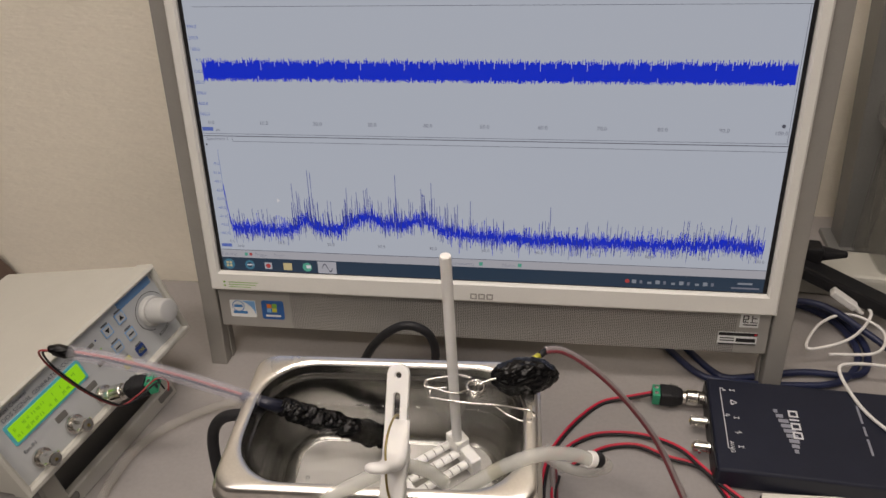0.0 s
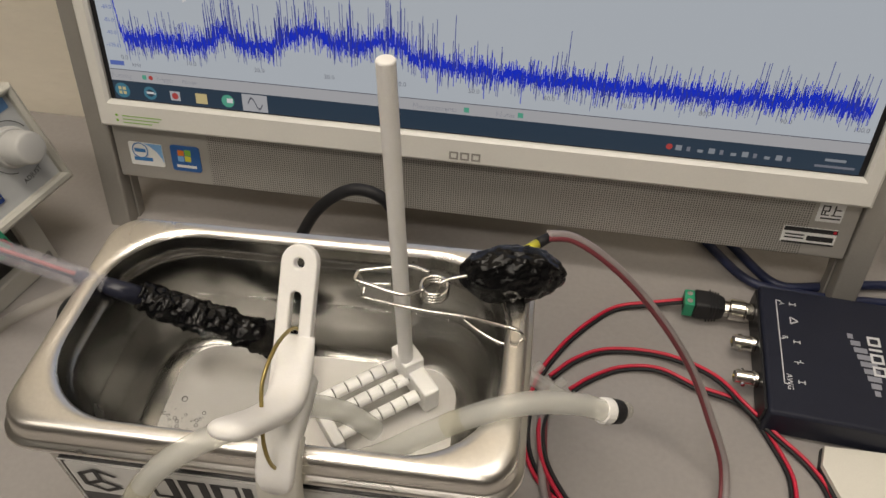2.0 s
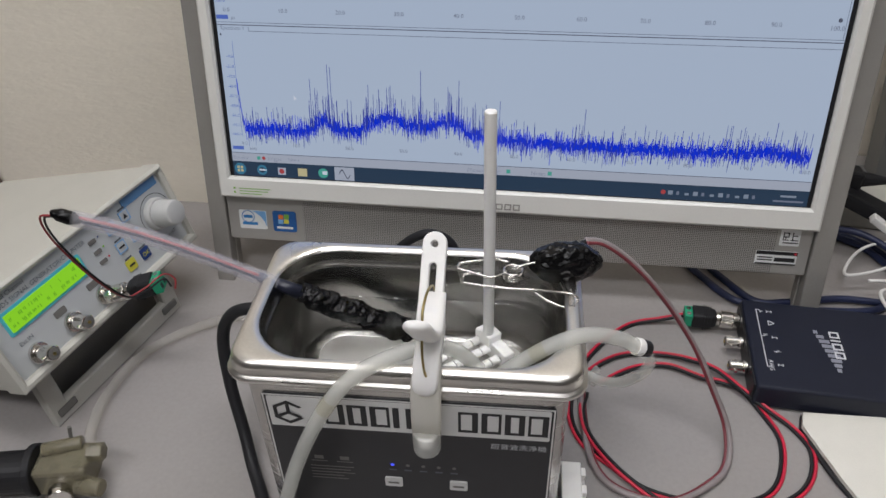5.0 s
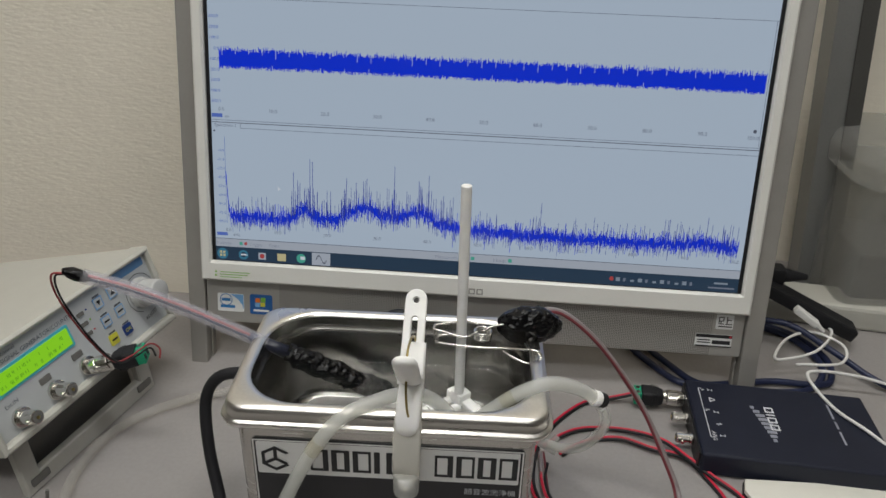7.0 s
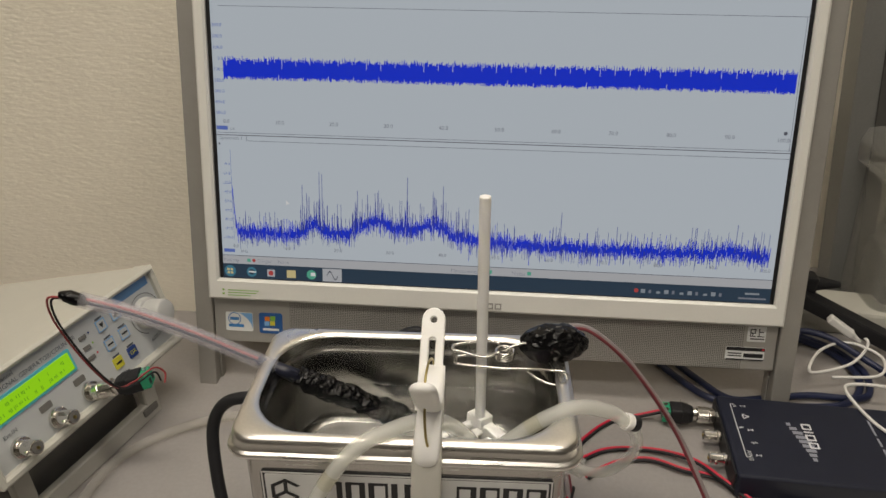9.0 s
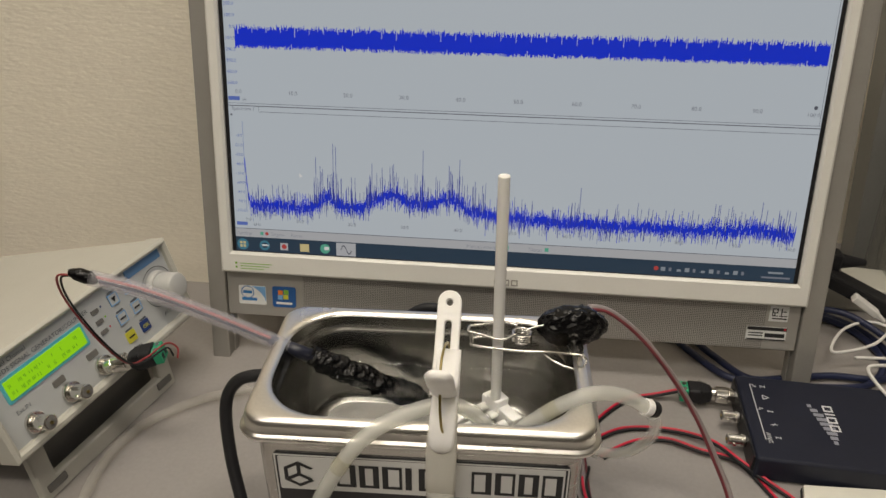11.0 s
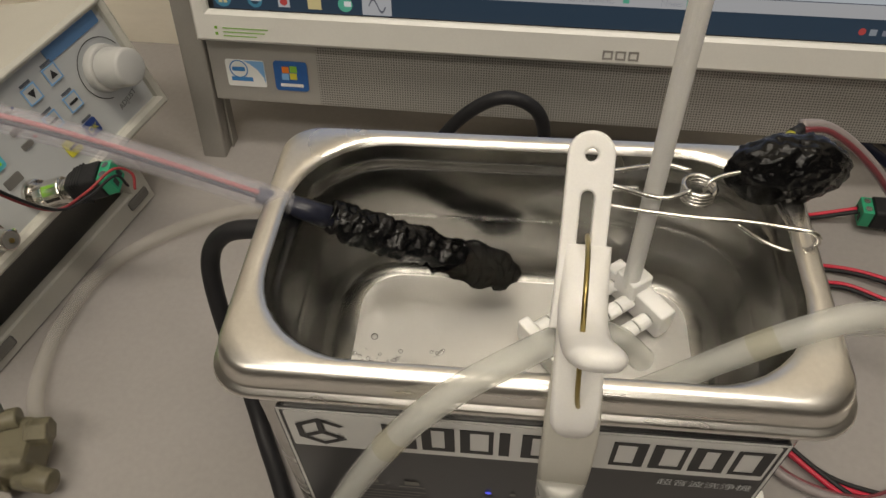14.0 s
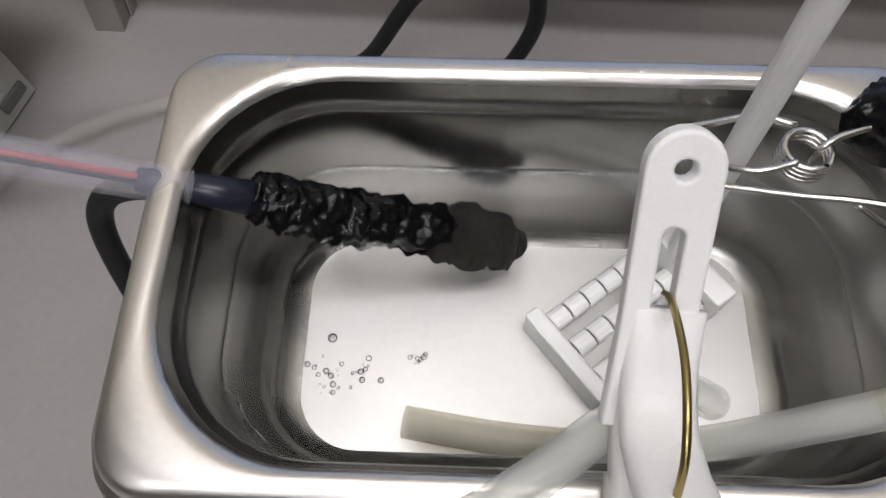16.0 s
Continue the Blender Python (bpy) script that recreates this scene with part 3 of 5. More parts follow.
cur.faces.new([cur.verts.new((sx(0.0575 + a), SY - 0.0001, 0.063 + c)) for a, c in ((0, 0.004), (0, 0), (0.0011, 0.0010), (0.0028, 0.0012))])
on_screen("mouse_pointer", cur, SCREENWHITE)

# maker's marks and stickers as plain shapes
for k in range(3):
    x = sx(0.2137 + 0.0066 * k)
    part("maker_mark", frame_ring(x, x + 0.0053, -0.0142, -0.0092, x + 0.0010, x + 0.0043, -0.0132, -0.0102, -0.0043, -0.0041), SILVER, pc, "small grey maker's mark")
note = bmesh.new()
for k in range(3):
    flat(sx(0.0075), sx(0.0075 + (0.026, 0.024, 0.019)[k]), -0.0092 - 0.0022 * k, -0.0086 - 0.0022 * k, -0.0043, note)
for k in range(2):
    flat(sx(0.0030), sx(0.0046), -0.0096 - 0.0034 * k, -0.0080 - 0.0034 * k, -0.0043, note)
part("bezel_print", note, GREENINK, pc, "tiny green print lines")

FY = 0.0060


def sticker(name, x0, x1, z0, z1, material, label, r=0.0012):
    return part(name, plate((x1 - x0) / 2, (z1 - z0) / 2, r, FY - 0.0001, 0.0066, sx((x0 + x1) / 2), (z0 + z1) / 2), material, pc, label)


st = sticker("chip_sticker", 0.0004, 0.0238, -0.0484, -0.0320, PAPER, "white and blue processor sticker")
arc = bmesh.new()
arc.faces.new([arc.verts.new((sx(a), FY - 0.0003, c)) for a, c in ((0.0115, -0.0322), (0.0236, -0.0322), (0.0236, -0.0460), (0.0225, -0.0420), (0.0195, -0.0375), (0.0155, -0.0342))])
part("blue_corner", arc, LIGHTBLUE, st)
part("oval_mark", disc(sx(0.0082), -0.0375, 0.0056, FY - 0.0004, 24, None, 0.0049), BLUEINK, st)
bars = flat(sx(0.0042), sx(0.0120), -0.0388, -0.0362, FY - 0.0003)
flat(sx(0.0030), sx(0.0160), -0.0450, -0.0424, FY - 0.0003, bars)
part("print_bar", bars, BLUEINK, st)
st = sticker("system_sticker", 0.0293, 0.0493, -0.0494, -0.0312, DEEPBLUE, "blue system sticker with a four-colour flag", 0.002)
for dx, dz, mm in ((-0.0026, 0.0024, ORANGE), (0.0022, 0.0030, GREENINK), (-0.0030, -0.0018, LIGHTBLUE), (0.0018, -0.0014, YELLOW)):
    part("flag_square", flat(sx(0.0390) + dx - 0.0021, sx(0.0390) + dx + 0.0021, -0.0388 + dz - 0.002, -0.0388 + dz + 0.002, FY - 0.0003), mm, st)
part("print_bar", flat(sx(0.0325), sx(0.0462), -0.0468, -0.0448, FY - 0.0003), PAPER, st)
st = sticker("square_sticker", 0.4288, 0.4430, -0.0338, -0.0210, PAPER, "pale square seal sticker", 0.0004)
ink = flat(sx(0.4306), sx(0.4350), -0.0236, -0.0228, FY - 0.0003)
for a, b, c, d in ((0.4306, 0.4314, -0.0290, -0.0228), (0.4342, 0.4350, -0.0265, -0.0228), (0.4306, 0.4350, -0.0268, -0.0260), (0.4322, 0.4330, -0.0290, -0.0262),
                   (0.4306, 0.4352, -0.0294, -0.0287), (0.4372, 0.4380, -0.0292, -0.0226), (0.4380, 0.4412, -0.0258, -0.0250), (0.4362, 0.4420, -0.0295, -0.0288), (0.4310, 0.4420, -0.0318, -0.0308)):
    flat(sx(a), sx(b), c, d, FY - 0.0003, ink)
part("print_bar", ink, INK, st)
st = sticker("inventory_sticker", 0.4135, 0.4437, -0.0500, -0.0388, PAPER, "white inventory label with dark stripes", 0.0003)
ink = flat(sx(0.4137), sx(0.4437), -0.0418, -0.0389, FY - 0.0003)
flat(sx(0.4140), sx(0.4435), -0.0499, -0.0488, FY - 0.0003, ink)
for k in range(2):
    flat(sx(0.4150), sx(0.4260), -0.0446 - 0.0022 * k, -0.0436 - 0.0022 * k, FY - 0.0003, ink)
flat(sx(0.4275), sx(0.4425), -0.0474, -0.0440, FY - 0.0003, ink)
part("print_bar", ink, INK, st)
part("red_mark", disc(sx(0.4422), -0.0403, 0.0010, FY - 0.0004), REDINK, st)

# ---- signal generator ----
gen = thing("signal_generator", pose(-0.2937, 0.3997, 0.0523, 0, 0, 76.8) @ pose(0, 0, 0, -15.84, 0, 0),
            "off-white bench signal generator with a green display, propped on its stand", "signal generator")
GW, GH, GD = 0.180, 0.0680, 0.186
part("case", loft([[(x, y, z) for x, z in rrect(hw, hh, r, 5, GW / 2, GH / 2)] for hw, hh, r, y in
                   ((GW / 2, GH / 2, 0.004, 0.012), (GW / 2, GH / 2, 0.004, GD - 0.003), (GW / 2 - 0.003, GH / 2 - 0.003, 0.003, GD))]), CREAM, gen, smooth=False)
part("front_frame", frame_ring(0, GW, 0, GH, 0.0045, GW - 0.0045, 0.0062, GH - 0.0045, -0.006, 0.0122, 0.0018), CREAM, gen, "raised off-white front frame")
part("face_plate", box(0.004, GW - 0.004, -0.0008, 0.004, 0.006, GH - 0.004), GREYFACE, gen, "pale grey front plate")
PY = -0.0012
part("display_bezel", plate(0.0344, 0.0086, 0.0015, PY - 0.0004, 0.0, 0.0500, 0.0424), TEAL, gen)
lcd = part("display", plate(0.0322, 0.0065, 0.0006, PY - 0.0010, 0.0, 0.0500, 0.0424), LCD, gen, "lit green character display")
seg = bmesh.new()
rr = random.Random(8)
for row in range(2):
    for k in range(14):
        x = 0.0190 + 0.0042 * k
        z = 0.0442 - 0.0052 * row
        if rr.random() < 0.75:
            for j in range(3):
                if rr.random() < 0.7:
                    flat(x + 0.0010 * j, x + 0.0010 * j + 0.0005, z - 0.0014 * rr.random(), z + 0.0017, PY - 0.0012, seg)
part("segment_print", seg, LCDTEXT, lcd)
txt = front_words("Dual Channel", 0.0044, 0.0180, 0.0582, PY - 0.0002)
part("printed_words", txt, GREYINK, gen)
part("printed_words", front_words("DDS SIGNAL GENERATOR/COUNTER", 0.0045, 0.0180, 0.0532, PY - 0.0002), GREYINK, gen)
part("printed_words", front_words("Ext.IN", 0.0042, 0.0165, 0.0253, PY - 0.0002), GREYINK, gen)
part("printed_words", words("ADJUST", 0.0042, Matrix.Translation((0.153, PY - 0.0002, 0.0135)) @ UPRIGHT @ pose(0, 0, 0, 0, 0, 8)), INK, gen)
part("round_badge", disc(0.0092, 0.0545, 0.0052, PY - 0.0002), LIGHTBLUE, gen, "blue and yellow round badge")
part("badge_core", disc(0.0092, 0.0545, 0.0028, PY - 0.0004), YELLOW, gen)
part("blue_strip", plate(0.0190, 0.0036, 0.001, PY - 0.0002, 0, 0.1535, 0.0592), STRIPBLUE, gen)
for k in range(3):
    part("small_tag", plate(0.0032, 0.0015, 0.0006, PY - 0.0004, 0, 0.0985, 0.0505 - 0.0082 * k), GREYDARK, gen)
    part("indicator", disc(0.1042, 0.0515 - 0.0082 * k, 0.0008, PY - 0.0005), (NAVY, GREENINK, REDINK)[k], gen)


def key(x, z, material, mark):
    k = part("button", plate(0.0043, 0.0043, 0.0010, PY - 0.0006, 0, x, z), material, gen)
    if material is GREYFACE:
        part("button_outline", frame_ring(x - 0.0043, x + 0.0043, z - 0.0043, z + 0.0043, x - 0.0037, x + 0.0037, z - 0.0037, z + 0.0037, PY - 0.0008, PY), LIGHTBLUE, k)
    if mark == "up":
        b = bmesh.new()
        b.faces.new([b.verts.new((x + a, PY - 0.0010, z + c)) for a, c in ((-0.0022, -0.0018), (0.0022, -0.0018), (0, 0.0022))])
    elif mark == "down":
        b = bmesh.new()
        b.faces.new([b.verts.new((x + a, PY - 0.0010, z + c)) for a, c in ((-0.0022, 0.0018), (0, -0.0022), (0.0022, 0.0018))])
    elif mark == "OK":
        b = front_words("OK", 0.0046, x, z - 0.0016, PY - 0.0010, "CENTER")
    else:
        b = flat(x - 0.0028, x + 0.0028, z - 0.0007, z + 0.0007, PY - 0.0010)
    part("button_mark", b, YELLOW if mark == "OK" else INK, k)


for i, (mark, mm) in enumerate((("up", GREYFACE), ("page", GREYFACE), ("OK", NAVY))):
    key(0.1320, 0.0513 - 0.0166 * i, mm, mark)
for i, (mark, mm) in enumerate((("down", GREYFACE), ("page", GREYFACE), ("shift", YELLOW))):
    key(0.1167, 0.0503 - 0.0160 * i, mm, mark)
small = bmesh.new()
for x, z in ((0.132, 0.0570), (0.1167, 0.0560), (0.132, 0.0404), (0.1167, 0.0400), (0.132, 0.0238), (0.1167, 0.0240)):
    flat(x - 0.0034, x + 0.0034, z - 0.0007, z + 0.0007, PY - 0.0004, small)
part("key_caption", small, GREYINK, gen)
KX, KZ = 0.1585, 0.0365
part("dial_arc", disc(KX, KZ, 0.0160, PY - 0.0004, 40, None, 0.0155, 20, 250), INK, gen)
dial = part("dial", cyl((KX, -0.001, KZ), (KX, -0.006, KZ), 0.0128, 0.0120, 36, 0.0008), KNOB, gen, "large pale grey adjusting dial", smooth=True)
part("dial_grip", cyl((KX, -0.006, KZ), (KX, -0.022, KZ), 0.0108, 0.0096, 36, 0.0015), KNOB, dial, smooth=True)


def bnc(parent, m, length=0.014, name="bnc_socket", r=0.0050, flange=0.0072):
    """A round nickel socket that points along minus y of m."""
    b = cyl((0, 0, 0), (0, -0.003, 0), flange, flange, 24, 0.0006)
    cyl((0, -0.003, 0), (0, -length, 0), r, r, 24, 0.0005, b)
    cyl((r, -length + 0.004, 0), (r + 0.0015, -length + 0.004, 0), 0.0012, 0.0012, 10, 0, b)
    cyl((-r, -length + 0.004, 0), (-r - 0.0015, -length + 0.004, 0), 0.0012, 0.0012, 10, 0, b)
    b.transform(m)
    o = part(name, b, CHROME, parent, "nickel BNC socket", smooth=False)
    c = cyl((0, -length - 0.0002, 0), (0, -length - 0.0004, 0), r * 0.8, r * 0.8, 20)
    c.transform(m)
    part("socket_hole", c, GREYDARK, o)
    c = cyl((0, -length - 0.0004, 0), (0, -length - 0.0012, 0), 0.0012, 0.0012, 10)
    c.transform(m)
    part("center_pin", c, BRASS, o)
    return o


for x in (0.0234, 0.0547, 0.0852):
    bnc(gen, Matrix.Translation((x, -0.001, 0.0150)), 0.016)
for x in (0.0510, 0.0815):
    part("channel_tag", plate(0.0048, 0.0024, 0.0008, PY - 0.0004, 0, x, 0.0262), GREYDARK, gen)
# the tilting stand under the front edge
u = Vector((math.cos(radians(76.5)), math.sin(radians(76.5)), 0))
w = Vector((u.y, -u.x, 0))
base = Vector((-0.2985, 0.4165, 0))
sd = frame_ring(0, 0.136, 0, 0.050, 0.014, 0.122, 0.014, 0.0505, -0.003, 0.003, 0.001)
tilt = Matrix(((u.x, -w.x, -0.12 * w.x, base.x), (u.y, -w.y, -0.12 * w.y, base.y), (0, 0, 0.98, 0.0002), (0, 0, 0, 1)))
sd.transform(tilt)
stand = part("stand", sd, STANDMAT, gen, "grey fold-out stand", world=True)
back = box(0.010, 0.126, 0.012, 0.014, 0.004, 0.046)
back.transform(tilt)
part("stand_back", back, GREYDARK, gen, world=True)
for fx in (0.004, 0.116):
    ft = box(fx, fx + 0.016, -0.0042, -0.003, 0.006, 0.012, 0.001)
    ft.transform(tilt)
    part("stand_pad", ft, GREYDARK, gen, world=True)
for fx in (0.02, 0.16):
    part("rear_foot", cyl((fx, GD - 0.02, 0.0005), (fx, GD - 0.02, -0.0052), 0.006, 0.005, 16), RUBBER, gen)

# ---- ultrasonic cleaner ----
cleaner = thing("ultrasonic_cleaner", pose(-0.0372, 0.4114, 0, 0, 0, 2.4),
                "small stainless steel ultrasonic cleaner with a black control panel", "ultrasonic cleaner")


def ring(hw, hd, r, z, cy=0.0):
    return [(x, y, z) for x, y in rrect(hw, hd, r, 9, 0, cy)]


part("housing", loft([ring(0.0795, 0.0460, 0.008, 0.0035, -0.0018), ring(0.0812, 0.0474, 0.010, 0.0050, -0.0018), ring(0.0822, 0.0481, 0.011, 0.1362, -0.0018)], cap1=False), STEEL, cleaner,
     "brushed stainless housing", smooth=True)
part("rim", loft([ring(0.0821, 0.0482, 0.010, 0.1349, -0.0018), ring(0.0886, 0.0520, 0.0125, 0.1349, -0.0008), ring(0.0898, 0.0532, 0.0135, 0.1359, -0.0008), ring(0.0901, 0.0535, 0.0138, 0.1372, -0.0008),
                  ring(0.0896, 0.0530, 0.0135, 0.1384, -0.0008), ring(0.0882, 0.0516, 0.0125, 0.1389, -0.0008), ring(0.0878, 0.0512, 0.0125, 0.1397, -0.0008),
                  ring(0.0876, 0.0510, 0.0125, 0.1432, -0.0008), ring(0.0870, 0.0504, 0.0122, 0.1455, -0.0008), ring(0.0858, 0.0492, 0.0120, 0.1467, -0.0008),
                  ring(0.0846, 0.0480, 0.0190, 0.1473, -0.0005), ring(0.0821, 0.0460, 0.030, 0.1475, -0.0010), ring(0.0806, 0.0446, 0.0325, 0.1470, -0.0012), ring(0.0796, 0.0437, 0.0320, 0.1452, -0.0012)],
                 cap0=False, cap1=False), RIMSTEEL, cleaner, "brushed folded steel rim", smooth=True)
# walls use the darkened steel, which carries the tank's inner shade
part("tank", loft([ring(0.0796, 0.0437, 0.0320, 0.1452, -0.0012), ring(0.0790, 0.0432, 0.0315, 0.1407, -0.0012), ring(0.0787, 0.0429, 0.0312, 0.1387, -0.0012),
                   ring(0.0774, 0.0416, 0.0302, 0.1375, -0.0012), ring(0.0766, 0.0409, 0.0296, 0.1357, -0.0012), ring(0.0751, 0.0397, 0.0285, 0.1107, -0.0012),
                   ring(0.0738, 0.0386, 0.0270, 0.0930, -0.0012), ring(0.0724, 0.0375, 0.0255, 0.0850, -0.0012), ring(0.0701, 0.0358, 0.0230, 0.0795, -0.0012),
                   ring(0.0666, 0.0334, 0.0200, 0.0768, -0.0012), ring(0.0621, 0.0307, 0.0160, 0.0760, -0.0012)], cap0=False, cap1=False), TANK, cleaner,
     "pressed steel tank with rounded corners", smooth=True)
part("tank_floor", loft([ring(0.0621, 0.0307, 0.0160, 0.0760, -0.0012)], cap0=False), TANKFLOOR, cleaner, "satin tank floor")
part("base", box(-0.076, 0.076, -0.041, 0.041, 0.0005, 0.0045, 0.001), RUBBER, cleaner)
PF = -0.0506
panel = part("front_panel", plate(0.0742, 0.0505, 0.003, PF, -0.0490, 0.0015, 0.0758), DECALBLACK, cleaner, "black printed control panel")
part("panel_border", frame_ring(-0.0722, 0.0752, 0.0256, 0.1253, -0.0714, 0.0744, 0.0264, 0.1245, PF - 0.0002, PF), DECALWHITE, panel)
part("name_band", plate(0.0718, 0.0112, 0.001, PF - 0.0003, PF, 0.0015, 0.1128), DECALWHITE, panel, "silver-white name band")
BY = PF - 0.0006
# the maker's name as plain blocks
for x, wd, heavy, light in ((-0.0410, 0.0100, 0.0014, 0.0030), (-0.0293, 0.0100, 0.0030, 0.0030), (-0.0176, 0.0100, 0.0030, 0.0014), (-0.0059, 0.0032, 0.0016, 0.0016), (0.0008, 0.0100, 0.0030, 0.0014),
                            (0.0272, 0.0100, 0.0014, 0.0030), (0.0389, 0.0100, 0.0030, 0.0014), (0.0506, 0.0100, 0.0030, 0.0030), (0.0623, 0.0100, 0.0014, 0.0030)):
    part("name_block", frame_ring(x, x + wd, 0.1052, 0.1204, x + heavy, x + wd - light, 0.1068, 0.1188, BY, PF - 0.0004), INK, panel)
hexa = bmesh.new()
HC = (-0.0600, 0.1125)
for k in range(6):
    a0, a1 = radians(30 + 60 * k), radians(90 + 60 * k)
    if k == 5:
        continue
    hexa.faces.new([hexa.verts.new((HC[0] + q * math.cos(a), BY, HC[1] + q * math.sin(a))) for q, a in ((0.0088, a0), (0.0088, a1), (0.0066, a1), (0.0066, a0))])
for a in (90, 210, 330):
    c, s = math.cos(radians(a)), math.sin(radians(a))
    hexa.faces.new([hexa.verts.new((HC[0] + p * c - q * s, BY - 0.0001, HC[1] + p * s + q * c)) for p, q in ((0, -0.0010), (0.0072, -0.0010), (0.0072, 0.0010), (0, 0.0010))])
part("cube_mark", hexa, INK, panel)
part("printed_words", front_words("\u8d85\u97f3\u6ce2\u6d17\u6d44\u6a5f", 0.0048, 0.0725, 0.0935, PF - 0.0003, "RIGHT"), GREYFACE, panel)
for k in range(5):
    part("indicator", disc(-0.0085 + 0.0083 * k, 0.0745, 0.0011, PF - 0.0004), LEDBLUE if k == 0 else GREYDARK, panel, "blue lit indicator" if k == 0 else "")
    part("indicator_caption", flat(-0.0105 + 0.0083 * k, -0.0065 + 0.0083 * k, 0.0695, 0.0708, PF - 0.0003), GREYINK, panel)
for x in (-0.0085, 0.0270):
    part("panel_button", plate(0.0048, 0.0035, 0.001, PF - 0.0012, PF, x, 0.0600), DECALWHITE, panel)
    part("button_print", flat(x - 0.003, x + 0.003, 0.0592, 0.0608, PF - 0.0014), GREYDARK, panel)
ink = bmesh.new()
for x in (-0.053, -0.039):
    flat(x, x + 0.009, 0.0735, 0.0742, PF - 0.0003, ink)
    flat(x + 0.002, x + 0.007, 0.0755, 0.0785, PF - 0.0003, ink)
for k in range(5):
    flat(-0.0540, -0.0540 + (0.024, 0.022, 0.024, 0.018, 0.020)[k], 0.0690 - 0.0026 * k, 0.0698 - 0.0026 * k, PF - 0.0003, ink)
part("panel_print", ink, GREYDARK, panel)
for sx_, sy_ in ((-1, -1), (1, -1), (-1, 1), (1, 1)):
    part("foot", cyl((sx_ * 0.066, sy_ * 0.034, 0.0), (sx_ * 0.066, sy_ * 0.034, 0.0042), 0.006, 0.006, 16), RUBBER, cleaner)
part("cord_gland", cyl((-0.0822, 0.033, 0.100), (-0.0900, 0.033, 0.1005), 0.0062, 0.0050, 20, 0.0008), RUBBER, cleaner)

water = part("water", loft([ring(0.0759, 0.0403, 0.0290, 0.1151, -0.0012), ring(0.0755, 0.0399, 0.0287, 0.1145, -0.0012), ring(0.0749, 0.0393, 0.0282, 0.1142, -0.0012), ring(0.0738, 0.0382, 0.0272, 0.1140, -0.0012)], cap0=False), WATER, smooth=True)
water.matrix_basis = cleaner.matrix_basis.copy()
water.visible_shadow = False
tagged(water, "clear water standing in the steel tank", "water", kind="stuff")

rr = random.Random(11)
for i in range(44):
    cx, cy, cs = ((-0.0915, 0.3985, 0.0035), (-0.0855, 0.3965, 0.0035), (-0.0665, 0.4035, 0.0013), (-0.0905, 0.3935, 0.0030), (-0.0815, 0.4000, 0.0025))[i % 5]
    bx, by = cx + rr.gauss(0, cs), cy + rr.gauss(0, cs * 0.6)
    if i == 3:
        bx, by = -0.0918, 0.4080
    r = 0.0014 if i == 3 else rr.choice((0.0003, 0.0004, 0.0005, 0.0007, 0.0009))
    b = bmesh.new()
    bmesh.ops.create_icosphere(b, subdivisions=2, radius=r)
    b.transform(Matrix.Translation((bx, by, 0.0763 + r * 0.8)))
    ob = part("bubble", b, BUBBLE, smooth=True)
    ob.visible_shadow = False
    tagged(ob, "tiny air bubble on the tank floor", "bubble", "bubbles in the tank")


def droplet(x, y, z, r):
    b = bmesh.new()
    bmesh.ops.create_uvsphere(b, u_segments=16, v_segments=8, radius=r)
    b.transform(Matrix.Translation((x, y, z)) @ Matrix.Diagonal((1, 1, 0.55, 1)))
    ob = part("water_drop", b, DROPLET, smooth=True)
    ob.visible_shadow = False
    tagged(ob, "clear drop on the steel rim, used for water and for a rivet head", "water drop", "drops on the rim")


droplet(-0.0985, 0.4545, 0.1474, 0.0017)
# this drop stands in for the small rivet at the rim's left
droplet(-0.1215, 0.4400, 0.1462, 0.0011)
droplet(-0.0180, 0.4570, 0.1474, 0.0007)

# white notched bricks that lie against the cleaner's foot
def brick_strip(x, y, z, ang, n, rows, label):
    t = thing("toy_brick_strip", pose(x, y, z, 0, 0, ang), label, "plastic bricks")
    part("strip", box(-0.006, 0.006, -0.006 * n, 0.006 * n, 0.0, 0.0075 * rows, 0.0008), WHITE, t)
    for k in range(n):
        for row in range(rows):
            part("knob", box(0.0060, 0.0088, -0.006 * n + 0.012 * k + 0.003, -0.006 * n + 0.012 * k + 0.009, 0.002 + 0.0075 * row, 0.0062 + 0.0075 * row, 0.0006), WHITE, t)


brick_strip(0.0555, 0.384, 0.0, 2.4, 4, 4, "white studded plastic brick strip beside the cleaner")
brick_strip(-0.1280, 0.345, 0.0, 4, 2, 2, "short white studded plastic brick strip beside the cleaner")

# ---- tube clamp over the front rim ----
clamp = thing("tube_clamp", pose(-0.0222, 0.374, 0.157), "white plastic lever clamp with brass wire gripping a tube", "clamp")


